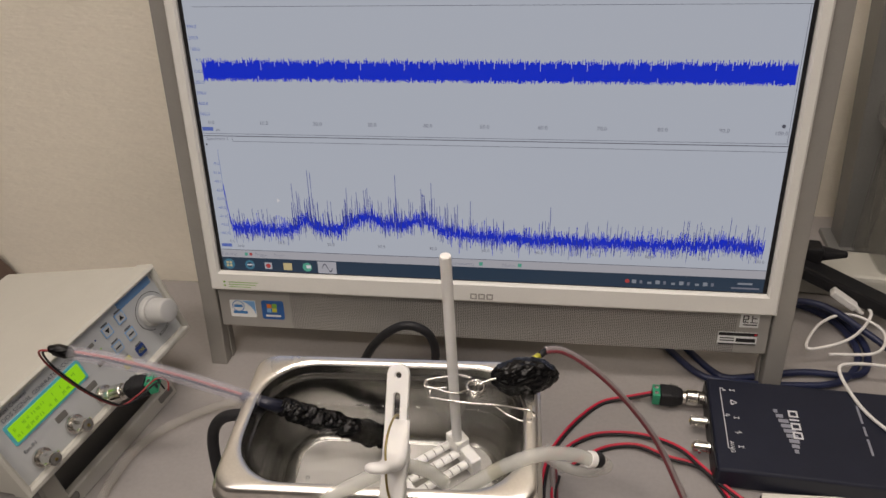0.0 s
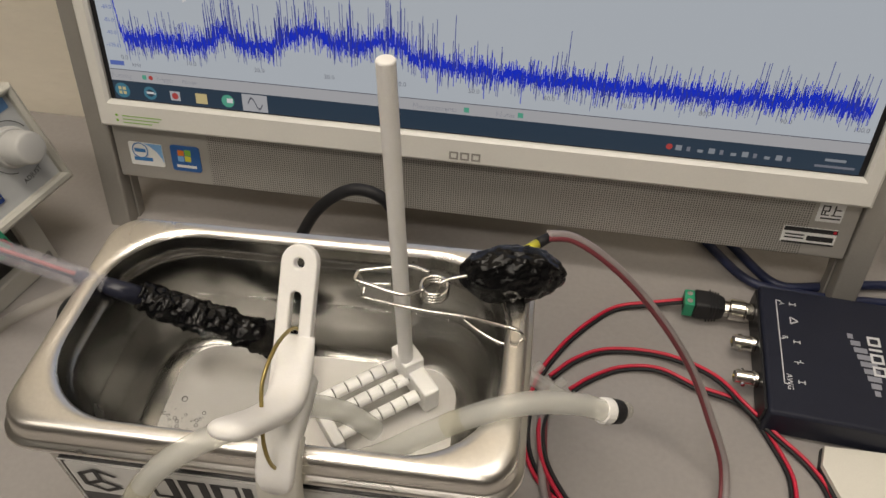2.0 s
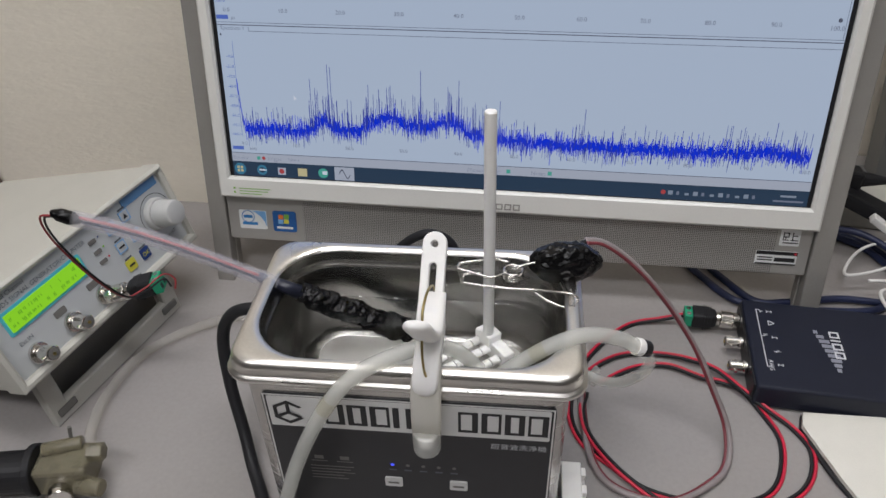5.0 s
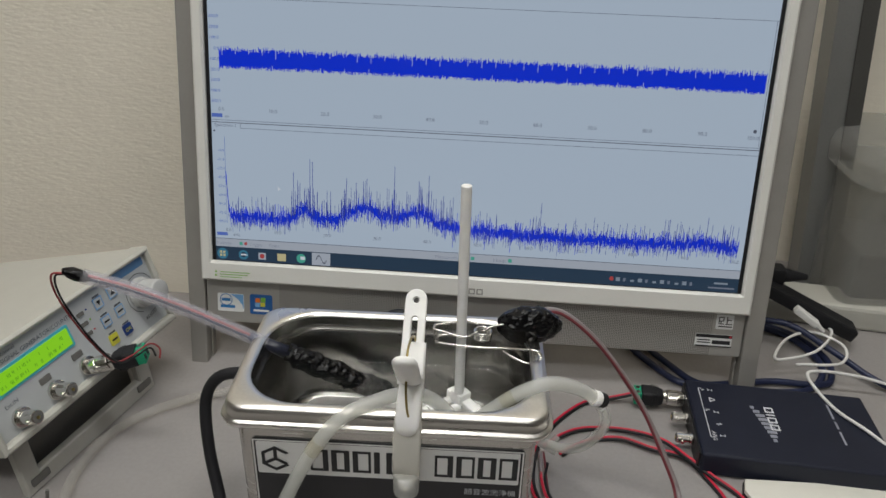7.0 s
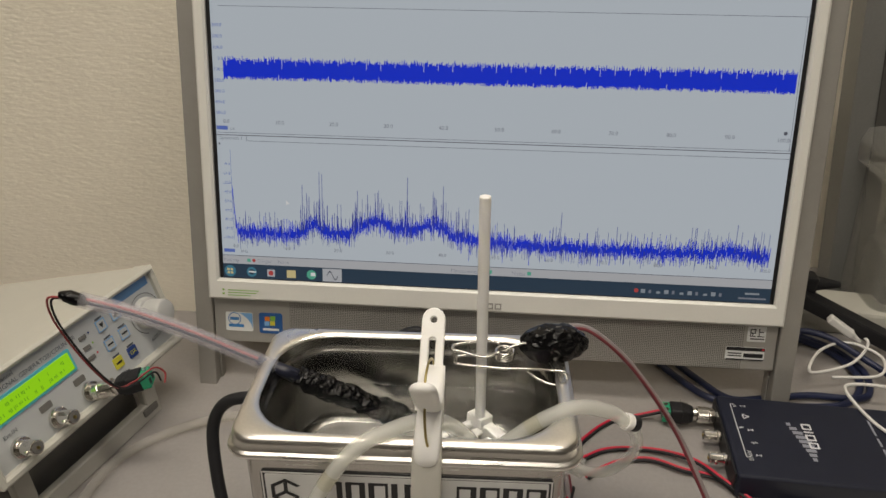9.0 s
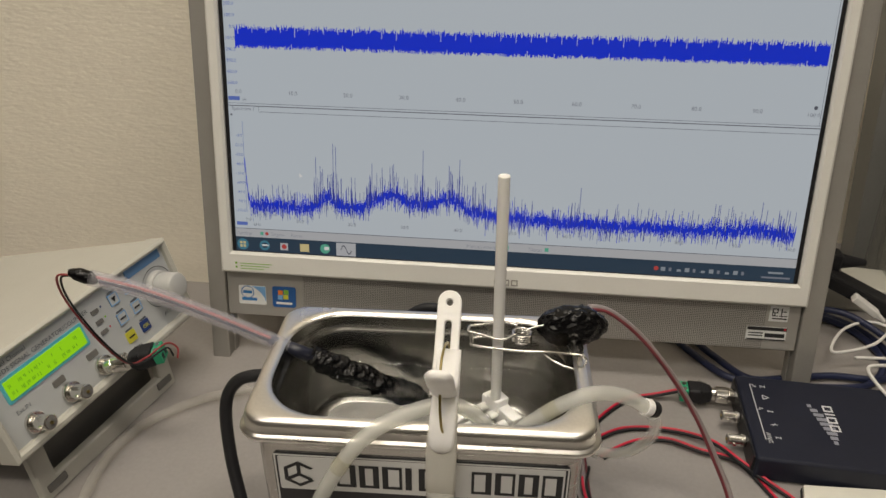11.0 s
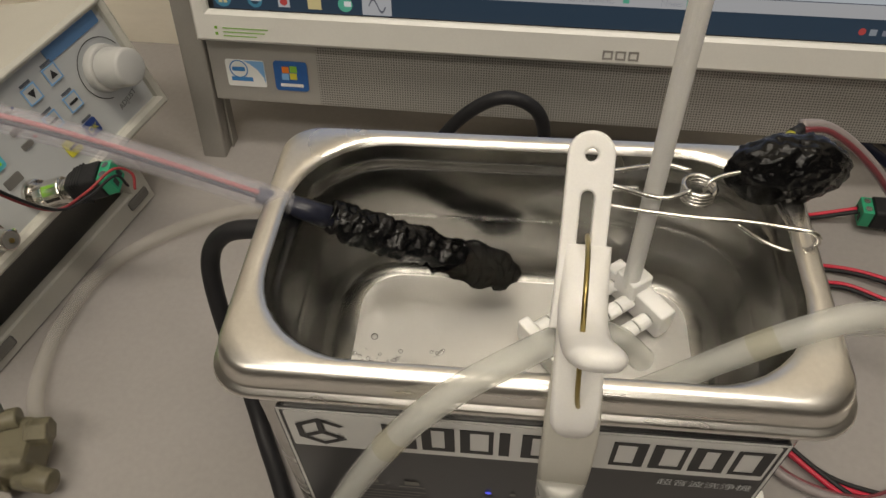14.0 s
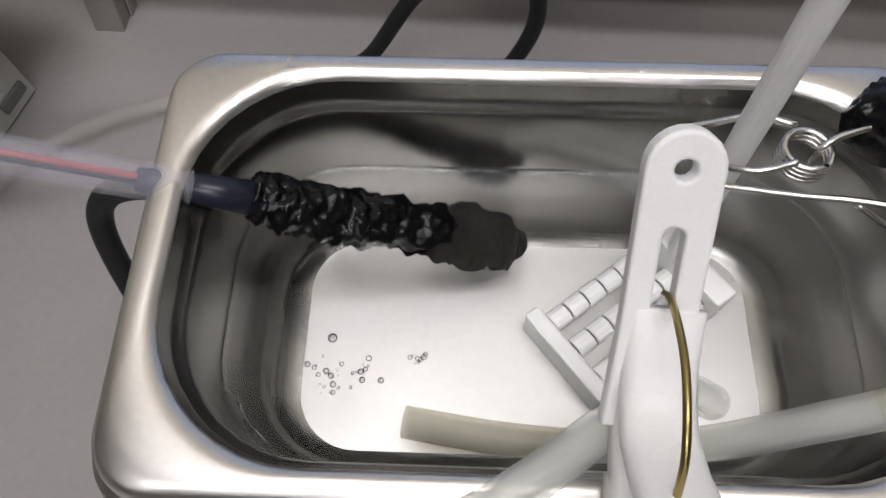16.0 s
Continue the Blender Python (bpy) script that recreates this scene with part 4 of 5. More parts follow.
def strap(line, widths, thick, bm=None, oval=False):
    """A flat strip along a line in y and z; widths along x."""
    bm = bm or bmesh.new()
    pts = [Vector((0, y, z)) for y, z in line]
    rings = []
    for i, q in enumerate(pts):
        ahead = (pts[min(i + 1, len(pts) - 1)] - pts[max(i - 1, 0)]).normalized()
        nrm = Vector((0, -ahead.z, ahead.y))
        w = widths[i] / 2
        th = thick[i] / 2 if isinstance(thick, (list, tuple)) else thick / 2
        if oval:
            rings.append([q + Vector((w * math.copysign(abs(math.cos(a)) ** 0.7, math.cos(a)), 0, 0)) + nrm * th * math.sin(a) for a in (2 * math.pi * k / 20 for k in range(20))])
            continue
        bv = min(0.0012, th * 0.6)
        rings.append([q + Vector((sx, 0, 0)) + nrm * sn for sx, sn in ((-w + bv, -th), (w - bv, -th), (w, -th + bv), (w, th - bv), (w - bv, th), (-w + bv, th), (-w, th - bv), (-w, -th + bv))])
    return loft(rings, bm=bm)


# upper arm with a round hole and a long slot
def slotted_arm():
    """The flat arm outline with its two openings, 4 mm thick, in x and z before it is leaned."""
    outer, H = [], 0.0520
    W = 0.0060
    for k in range(13):
        a = math.pi * k / 12
        outer.append((W * math.cos(a), H - W + W * math.sin(a)))
    outer += [(-W, 0.020), (-0.0066, 0.0), (0.0066, 0.0), (W, 0.020)]
    hole = [(0.0017 * math.cos(2 * math.pi * k / 12), H - 0.0062 + 0.0017 * math.sin(2 * math.pi * k / 12)) for k in range(12)]
    slot = [(x, 0.0262 + z) for x, z in rrect(0.0017, 0.0105, 0.0016, 4)]
    bm = bmesh.new()
    loops = []
    for loop in (outer, hole, slot):
        vs = [bm.verts.new((x, -0.002, z)) for x, z in loop]
        for a, b in zip(vs, vs[1:] + vs[:1]):
            bm.edges.new((a, b))
        loops.append(vs)
    bmesh.ops.triangle_fill(bm, use_beauty=True, use_dissolve=False, edges=bm.edges[:])
    faces = bm.faces[:]
    out = bmesh.ops.extrude_face_region(bm, geom=faces)
    for v in [g for g in out["geom"] if isinstance(g, bmesh.types.BMVert)]:
        v.co.y += 0.0042
    bmesh.ops.recalc_face_normals(bm, faces=bm.faces[:])
    rims = [e for e in bm.edges if len(e.link_faces) == 2 and abs(abs(e.verts[0].co.y - e.verts[1].co.y)) < 1e-6 and e.calc_face_angle(0) > 1.2]
    bmesh.ops.bevel(bm, geom=rims, offset=0.0007, segments=3, profile=0.5, affect="EDGES")
    return bm


arm = slotted_arm()
arm.transform(pose(-0.0015, 0.001, -0.001, -41, 0, 0))
part("slotted_arm", arm, WHITE, clamp, "white arm with a round hole and a slot")
part("jaw", strap([(0.010, 0.002), (0.002, 0.000), (-0.008, -0.001), (-0.0150, -0.0040), (-0.0192, -0.0085), (-0.0208, -0.0115), (-0.0216, -0.0140), (-0.0220, -0.0155)],
                  [0.0116, 0.0122, 0.0124, 0.0124, 0.0124, 0.0118, 0.0098, 0.0050], [0.010, 0.0105, 0.0095, 0.0060, 0.0050, 0.0044, 0.0038, 0.003]), WHITE, clamp, "white upper jaw plate", smooth=True)
part("jaw_strap", strap([(-0.0080, -0.0045), (-0.0140, -0.0075), (-0.0182, -0.0130), (-0.0204, -0.0205), (-0.0215, -0.0320), (-0.0224, -0.0430)],
                        [0.0130, 0.0136, 0.0142, 0.0144, 0.0144, 0.0138], [0.006, 0.006, 0.0062, 0.0062, 0.006, 0.006]), STRAPMILK, clamp, "milky curved strap over the rim", smooth=True)
part("jaw_sleeve", cyl((0, -0.0222, -0.040), (0, -0.0230, -0.0545), 0.0072, 0.0069, 28, 0.0015), SILICONE, clamp, "translucent sleeve on the jaw's end", smooth=True)
part("sleeve_core", cyl((0, -0.0224, -0.0440), (0, -0.0228, -0.0500), 0.0050, 0.0046, 20, 0.0008), WHITE, clamp)
part("lever", strap([(0.0150, 0.0170), (0.0085, 0.0098), (0.0025, 0.0062), (-0.0040, 0.0070), (-0.0100, 0.0115), (-0.0170, 0.0192), (-0.0245, 0.0285), (-0.0306, 0.0361), (-0.0326, 0.0385), (-0.0338, 0.0400), (-0.0345, 0.0408), (-0.0349, 0.0412)],
                    [0.0118, 0.0124, 0.0128, 0.0128, 0.0126, 0.0126, 0.0130, 0.0126, 0.0112, 0.0088, 0.0060, 0.0030], [0.0030, 0.0064, 0.0080, 0.0076, 0.0064, 0.0056, 0.0054, 0.0054, 0.0052, 0.0044, 0.0032, 0.0018], oval=True), WHITE, clamp, "curved locking lever with a round tip", smooth=True)
brass = sweep(spline([(-0.0002, 0.0185, 0.0150), (-0.0008, 0.0140, 0.0215), (-0.0012, 0.0030, 0.0270), (-0.0015, -0.0085, 0.0260), (-0.0012, -0.0145, 0.0180), (-0.0008, -0.0190, 0.0080), (0.0000, -0.0200, -0.0020), (0.0012, -0.0180, -0.0080), (0.002, -0.0135, -0.0090)], 8), 0.00065, 8)
part("brass_wire", brass, BRASS, clamp, "bent brass wire loop", smooth=True)

# ---- tubes ----
def tube(name, pts, r, hollow, material, label, category="tube", steps=10, stains=()):
    line = spline(pts, steps)
    ob = part(name, sweep(line, r, 16, None, hollow), material, smooth=True)
    for a, b in stains:
        part("yellowed_section", sweep(line[a:b], r + 0.0002, 16, None, r + 0.00005), YELLOWED, ob, "yellowed section", smooth=True)
    return tagged(ob, label, category)


tube("silicone_tube", [(-0.105, 0.336, 0.004), (-0.104, 0.336, 0.040), (-0.097, 0.339, 0.066), (-0.087, 0.344, 0.096), (-0.072, 0.348, 0.128), (-0.057, 0.3540, 0.1470), (-0.040, 0.3655, 0.1512), (-0.023, 0.379, 0.1475), (-0.010, 0.386, 0.1370), (0.000, 0.388, 0.1240)],
     0.0040, 0.0028, SILICONE, "milky silicone tube hanging over the front rim from a clamp", stains=((40, 44),))
tube("silicone_tube", [(-0.068, 0.383, 0.0990), (-0.045, 0.3805, 0.1010), (-0.022, 0.3795, 0.1060), (0.000, 0.380, 0.1190), (0.020, 0.3830, 0.1360), (0.036, 0.386, 0.1475), (0.052, 0.3905, 0.1520), (0.069, 0.3985, 0.1440), (0.0795, 0.4040, 0.1340)],
     0.0040, 0.0028, SILICONE, "milky silicone tube lying across the tank with its end capped", stains=((0, 18), (44, 49)))
plug = thing("tube_plug", pose(0.0795, 0.4040, 0.1340) @ Vector((0.010, 0.0045, -0.0058)).to_track_quat("Z", "Y").to_matrix().to_4x4(), "black plug with white tape in a tube's end", "plug")
part("tape", cyl((0, 0, -0.001), (0, 0, 0.0035), 0.0047, 0.0047, 20, 0.0006), WHITE, plug, "white tape wrap", smooth=False)
part("stopper", cyl((0, 0, 0.0036), (0, 0, 0.0085), 0.0046, 0.0043, 20, 0.0008), RUBBER, plug, "black stopper")
part("stopper_print", cyl((0.0030, 0, 0.0086), (0.0030, 0, 0.0088), 0.0013, 0.0010, 8), PAPER, plug)
tube("silicone_tube", [(0.0855, 0.4125, 0.1225), (0.0905, 0.4220, 0.1090), (0.0940, 0.4330, 0.0920), (0.0935, 0.4470, 0.0700), (0.0865, 0.4620, 0.0460), (0.0765, 0.4730, 0.0330), (0.0660, 0.4810, 0.0290)], 0.0036, 0.0024, SILICONE,
     "short translucent tube loop beside the cleaner")
tee = thing("tube_fitting", pose(0.0600, 0.4850, 0.0280, 0, 10, -25), "translucent plastic barbed fitting beside the cleaner", "tube fitting")
part("barrel", cyl((-0.012, 0, 0), (0.014, 0, 0), 0.0042, 0.0042, 18, 0.0006), SILICONE, tee, smooth=True)
for bx in (-0.006, 0.008):
    part("barb", cyl((bx, 0, 0), (bx + 0.002, 0.008, 0.004), 0.0022, 0.0028, 14, 0.0004), SILICONE, tee, smooth=True)
tube("silicone_tube", [(-0.2500, 0.385, 0.012), (-0.2670, 0.410, 0.007), (-0.2740, 0.447, 0.0052), (-0.2640, 0.491, 0.0052), (-0.2230, 0.529, 0.0052), (-0.165, 0.548, 0.0052), (-0.095, 0.545, 0.0052)], 0.0040, 0.0030, PALETUBE,
     "pale translucent silicone tube lying on the desk behind the cleaner")

# ---- valve fitting at the desk's front ----
valve = thing("valve_fitting", pose(-0.262, 0.374, 0.0, 0, 0, 12), "aged plastic tube valve with a black barrel on the desk", "valve")
part("barrel", cyl((-0.085, 0, 0.016), (-0.020, 0, 0.016), 0.0135, 0.0135, 28, 0.0015), BLACK, valve, "black ribbed barrel", smooth=False)
part("flange", cyl((-0.020, 0, 0.0170), (-0.015, 0, 0.0170), 0.0165, 0.0165, 28, 0.0010), RUBBER, valve)
part("body", box(-0.015, 0.018, -0.012, 0.012, 0.004, 0.027, 0.003), AMBER, valve, "amber translucent body")
part("cross_tube", cyl((-0.012, 0.006, 0.0270), (0.012, 0.010, 0.0280), 0.0052, 0.0048, 20, 0.0008), AMBER, valve, smooth=True)
part("nut", cyl((0.016, 0.004, 0.0250), (0.026, 0.004, 0.0250), 0.0060, 0.0060, 6, 0.0006), AMBER, valve, "amber plastic nut")
part("screw", cyl((0.004, 0.011, 0.026), (0.006, 0.013, 0.040), 0.0012, 0.0012, 10), GREYDARK, valve)
part("side_port", cyl((0.010, -0.010, 0.012), (0.026, -0.014, 0.012), 0.0062, 0.0055, 18, 0.0008), AMBER, valve, smooth=True)
part("side_ring", cyl((0.000, -0.012, 0.012), (0.002, -0.020, 0.012), 0.0070, 0.0070, 18, 0.0008), CHROME, valve)
part("printed_bar", box(-0.070, -0.050, -0.0137, -0.0132, 0.014, 0.020), PAPER, valve)

# ---- rack with its rod ----
rack = thing("sample_rack", pose(-0.0105, 0.4200, 0.0765, 0, 0, 41), "white plastic rack with a tall rod, standing in the water", "rack")
for x, hl, z1, th in ((-0.0225, 0.0150, 0.0150, 0.0024), (0.0205, 0.0150, 0.0185, 0.0036)):
    part("end_plate", box(x - th, x + th, -hl, hl, 0.0, z1, 0.0010), WHITE, rack)
for k, y in enumerate((-0.0095, 0.0, 0.0095)):
    z = 0.0105 if k != 1 else 0.0118
    bar = part("ladder_bar", cyl((-0.0200, y, z), (0.0170, y, z), 0.0023, 0.0023, 14), GREYDARK, rack, "segmented white bar", smooth=True)
    for j in range(6):
        part("bar_segment", cyl((-0.0197 + 0.0061 * j, y, z), (-0.0142 + 0.0061 * j, y, z), 0.0030, 0.0030, 14, 0.0003), WHITE, bar)
part("rod_socket", box(0.0150, 0.0245, -0.0015, 0.0085, 0.012, 0.026, 0.001), WHITE, rack)
rod = cyl((0.0010, 0.4340, 0.0960), (-0.0003, 0.4374, 0.2470), 0.0031, 0.0031, 24, 0.0007)
part("rod", rod, WHITE, rack, "tall white plastic rod", world=True, smooth=False)

# ---- wire clip ----
clip = thing("wire_clip", pose(0.0137, 0.434, 0.151), "bent stainless wire spring clip gripping the white rod", "clip")
wr = 0.00078


def wire(pts, name="wire_leg", steps=6):
    part(name, sweep(spline(pts, steps), wr, 8), WIRE, clip, "", smooth=True, world=True)


wire([(0.0105, 0.4300, 0.1560), (0.0040, 0.4295, 0.1525), (-0.0030, 0.4297, 0.1528), (-0.0100, 0.4302, 0.1545), (-0.0148, 0.4306, 0.1552), (-0.0160, 0.4315, 0.1552), (-0.0159, 0.4340, 0.1555), (-0.0145, 0.4358, 0.1556), (-0.0050, 0.4385, 0.1560), (0.0030, 0.4405, 0.1562), (0.0110, 0.4388, 0.1560)])
wire([(-0.0158, 0.4310, 0.1551), (-0.0146, 0.4306, 0.1510), (-0.0138, 0.4304, 0.1471)])
wire([(-0.0158, 0.4345, 0.1555), (-0.0146, 0.4350, 0.1515), (-0.0138, 0.4352, 0.1478)])
wire([(-0.0040, 0.4372, 0.1482), (-0.0090, 0.4366, 0.1480), (-0.0134, 0.4354, 0.1476), (-0.0138, 0.4328, 0.1466), (-0.0128, 0.4306, 0.1461), (0.0100, 0.4280, 0.1465), (0.0271, 0.4260, 0.1485), (0.0390, 0.4222, 0.1512), (0.0460, 0.4205, 0.1518), (0.0487, 0.4202, 0.1480), (0.0450, 0.4208, 0.1434), (0.0408, 0.4206, 0.1428), (0.0330, 0.4234, 0.1438), (0.0258, 0.4262, 0.1470)])
turns = [(0.0137 + 0.0050 * math.cos(a), 0.4340 + 0.0050 * math.sin(a), 0.1500 + 0.0050 * k / 60) for k in range(61) for a in (2 * math.pi * 3.5 * k / 60 + 2.2,)]
part("coil", sweep(turns, wr, 8), WIRE, clip, "wound spring coil", smooth=True, world=True)
wire([(0.0150, 0.4330, 0.1515), (0.0160, 0.4340, 0.1560), (0.0205, 0.4365, 0.1570), (0.0290, 0.4395, 0.1577)])

# ---- coated disc sensor and its lead ----
sensor = thing("coated_sensor", pose(0.0412, 0.4450, 0.1515), "round sensor sealed in glossy black glue, held on a wire clip", "sensor")
part("glue_body", lump((0.0415, 0.4450, 0.1538), (0.0198, 0.0098, 0.0122), pose(0, 0, 0, 0, 4, 14), 0.0015, 300, 3, 5), GLUE, sensor, "lumpy black glue", smooth=True, world=True)
part("glue_neck", lump((0.0430, 0.4575, 0.1505), (0.0050, 0.0070, 0.0036), pose(0, 0, 0, 0, 0, 35), 0.0010, 420, 9, 3), GLUE, sensor, "", smooth=True, world=True)
part("yellow_sleeve", cyl((0.0440, 0.4630, 0.1475), (0.0495, 0.4715, 0.1452), 0.0021, 0.0021, 14), YELLOW, sensor, "yellow sleeve", smooth=True, world=True)
part("black_sleeve", cyl((0.0495, 0.4716, 0.1452), (0.0540, 0.4760, 0.1452), 0.0023, 0.0021, 14), RUBBER, sensor, "", smooth=True, world=True)
lead = [(0.0535, 0.4755, 0.1462), (0.0640, 0.4790, 0.1430), (0.0780, 0.4800, 0.1330), (0.0940, 0.4800, 0.1170), (0.1130, 0.4800, 0.0920), (0.1310, 0.4780, 0.0640), (0.1450, 0.4700, 0.0380), (0.1560, 0.4580, 0.0160),
        (0.1560, 0.4400, 0.0045), (0.1450, 0.4240, 0.0030), (0.1170, 0.4060, 0.0030), (0.0870, 0.4110, 0.0030), (0.0720, 0.4280, 0.0030), (0.0660, 0.4600, 0.0030), (0.0640, 0.5000, 0.0030)]
fine = spline(lead, 8)


def offset(line, d):
    out = []
    for i, q in enumerate(line):
        ahead = (line[min(i + 1, len(line) - 1)] - line[max(i - 1, 0)]).normalized()
        side = ahead.cross(Vector((0, 0, 1)))
        out.append(q + (side.normalized() if side.length > 1e-6 else Vector((1, 0, 0))) * d)
    return out


part("grey_lead", sweep(offset(fine, -0.0010), 0.0021, 10), GREYCABLE, sensor, "grey sheathed lead", smooth=True, world=True)
part("red_lead", sweep(offset(fine, 0.0014), 0.0011, 10), mat("dull_red_insulation", (0.17, 0.036, 0.045), 0.35, 0, 0.08, 100), sensor, "dull red core", smooth=True, world=True)

# ---- probe in a clear tube ----
probe = thing("wired_probe", pose(-0.1, 0.424, 0.13), "clear tube with red and black wires ending in black glue", "probe")
axis = [(-0.2150, 0.4070, 0.1905), (-0.1900, 0.4110, 0.1815), (-0.1600, 0.4160, 0.1665), (-0.1300, 0.4210, 0.1490), (-0.1175, 0.4231, 0.1417)]
sleeve = part("clear_tube", sweep(spline(axis, 8), 0.0044, 18, None, 0.0034), CLEARTUBE, probe, "clear vinyl tube", smooth=True, world=True)
sleeve.visible_shadow = False
for d, mm, nm in ((0.0012, mat("dull_red_wire", (0.40, 0.09, 0.10), 0.4, 0, 0.06, 100), "red_wire"), (-0.0012, BLUECABLE, "dark_wire")):
    part(nm, sweep([q + Vector((0, 0, d)) for q in spline(axis, 8)], 0.0008, 8), mm, probe, "", smooth=True, world=True)
part("end_glue", lump((-0.2180, 0.4065, 0.1915), (0.0080, 0.0037, 0.0037), pose(0, 0, 0, 0, 20, 8), 0.0010, 380, 5, 3), GLUE, probe, "black glue seal", smooth=True, world=True)
part("dark_core", cyl((-0.1270, 0.4215, 0.1473), (-0.1170, 0.4232, 0.1414), 0.0026, 0.0032, 16), BLUECABLE, probe, "", smooth=True, world=True)
part("dark_sleeve", cyl((-0.1195, 0.4228, 0.1429), (-0.1030, 0.4255, 0.1333), 0.0033, 0.0044, 18), mat("dark_navy_sleeve", (0.016, 0.018, 0.032), 0.3, 0, 0.12, 120), probe, "dark navy sleeve", smooth=True, world=True)


def glue_stick():
    path = spline([(-0.1060, 0.4252, 0.1350), (-0.0960, 0.4262, 0.1295), (-0.0830, 0.4280, 0.1225), (-0.0700, 0.4305, 0.1140), (-0.0580, 0.4330, 0.1040), (-0.0480, 0.4348, 0.0960), (-0.0400, 0.4362, 0.0925)], 24)
    bm = sweep(path, lambda t: 0.0046 + 0.0020 * math.sin(min(t * 5, 1) * math.pi * 0.5) + 0.0020 * min(max((t - 0.5) / 0.2, 0), 1) - 0.0062 * (max(t - 0.72, 0) / 0.28) ** 2.2, 40)
    for v in bm.verts:
        k = noise.noise(v.co * 190) + 0.6 * noise.noise(v.co * 420 + Vector((3, 1, 7))) + 0.4 * noise.noise(v.co * 820 + Vector((5, 2, 1)))
        c = min(path, key=lambda q: (q - v.co).length_squared)
        v.co += (v.co - c).normalized() * k * 0.0021
    return bm


WATERZ = 0.1140
for name, material, label, keep_above in (("glue_lump", GLUE, "long lumpy black glue coating", True), ("submerged_glue", WETGLUE, "black glue end under the water", False)):
    bm = glue_stick()
    bmesh.ops.bisect_plane(bm, geom=bm.verts[:] + bm.edges[:] + bm.faces[:], plane_co=(0, 0, WATERZ), plane_no=(0, 0, 1), clear_inner=keep_above, clear_outer=not keep_above)
    part(name, bm, material, probe, label, smooth=True, world=True)
for pts, mm, nm in (([(-0.2230, 0.4055, 0.1925), (-0.2330, 0.4060, 0.1900), (-0.2360, 0.4120, 0.1700), (-0.2330, 0.4250, 0.1350), (-0.2300, 0.4420, 0.1050), (-0.2280, 0.4600, 0.0960), (-0.2220, 0.4760, 0.0960), (-0.2170, 0.4800, 0.0900), (-0.2160, 0.4760, 0.0840)], mat("brownish_red_wire", (0.30, 0.04, 0.045), 0.4, 0, 0.08, 100), "red_wire"),
                    ([(-0.2230, 0.4065, 0.1913), (-0.2318, 0.4072, 0.1885), (-0.2348, 0.4132, 0.1690), (-0.2318, 0.4262, 0.1340), (-0.2288, 0.4432, 0.1040), (-0.2268, 0.4600, 0.0945), (-0.2210, 0.4740, 0.0940), (-0.2185, 0.4760, 0.0860)], RUBBER, "black_wire")):
    part(nm, sweep(spline(pts, 8), 0.00065, 8), mm, probe, "", smooth=True, world=True)


# ---- screw terminal adapters ----
def adapter(m, label):
    """A BNC plug with a black grip and a green two-pole terminal; it points along plus x from its coupling."""
    t = thing("terminal_adapter", m, label, "adapter", "screw terminal adapters")
    c = cyl((0, 0, 0), (0.0095, 0, 0), 0.0066, 0.0066, 24, 0.0008)
    cyl((0.0095, 0, 0), (0.0125, 0, 0), 0.0050, 0.0050, 20, 0.0004, c)
    cyl((-0.005, 0, 0), (0, 0, 0), 0.0056, 0.0060, 20, 0.0004, c)
    part("coupling", c, CHROME, t, "nickel bayonet coupling")
    part("grip", loft([[(x, y, z) for y, z in rrect(hy, hz, 0.0025, 4)] for x, hy, hz in ((0.0125, 0.0052, 0.0050), (0.0140, 0.0060, 0.0056), (0.0215, 0.0072, 0.0066), (0.0295, 0.0072, 0.0066), (0.0300, 0.0066, 0.0060))]), RUBBER, t, "black tapered grip")
    for k in range(4):
        part("grip_ridge", box(0.0160 + 0.0017 * k, 0.0167 + 0.0017 * k, -0.0066 - 0.00025 * k, 0.0066 + 0.00025 * k, -0.0061 - 0.0002 * k, 0.0061 + 0.0002 * k, 0.0002), RUBBER, t)
    tb = part("terminal_block", box(0.0301, 0.0360, -0.0062, 0.0062, -0.0058, 0.0050, 0.0005), GREEN, t, "green terminal block")
    for y in (-0.003, 0.003):
        part("screw", cyl((0.033, y, 0.0050), (0.033, y, 0.0053), 0.0018, 0.0018, 14), CHROME, tb)
        part("wire_port", box(0.0360, 0.0362, y - 0.0016, y + 0.0016, -0.0035, 0.0005), INK, tb)
    return t


G = gen.matrix_basis
tip = G @ Vector((0.0852, -0.012, 0.0150))
adapter(Matrix.Translation(tip) @ (G.to_3x3() @ Vector((0.42, -0.90, 0.0))).to_track_quat("X", "Z").to_matrix().to_4x4(), "black BNC screw terminal adapter plugged into the signal generator")

# ---- usb oscilloscope ----
scope = thing("usb_oscilloscope", pose(0.1835, 0.5380, 0.0, 0, 0, -3.0), "dark blue flat usb oscilloscope with three BNC sockets", "oscilloscope")
part("case", box(0.0, 0.142, -0.0460, 0.0460, 0.0012, 0.0212, 0.0022, 3), SCOPE, scope, "dark blue plastic case")
part("end_panel", box(-0.0015, 0.0, -0.0430, 0.0430, 0.0030, 0.0195, 0.0004), BLACK, scope)
for fx, fy in ((0.012, -0.036), (0.130, -0.036), (0.012, 0.036), (0.130, 0.036)):
    part("foot", cyl((fx, fy, 0.0), (fx, fy, 0.0014), 0.005, 0.005, 16), RUBBER, scope)
for y in (0.0305, 0.0060, -0.0190):
    bnc(scope, Matrix.Translation((-0.0015, y, 0.0115)) @ pose(0, 0, 0, 0, 0, -90), 0.0125, r=0.0042, flange=0.0047)
TOPZ = 0.0214


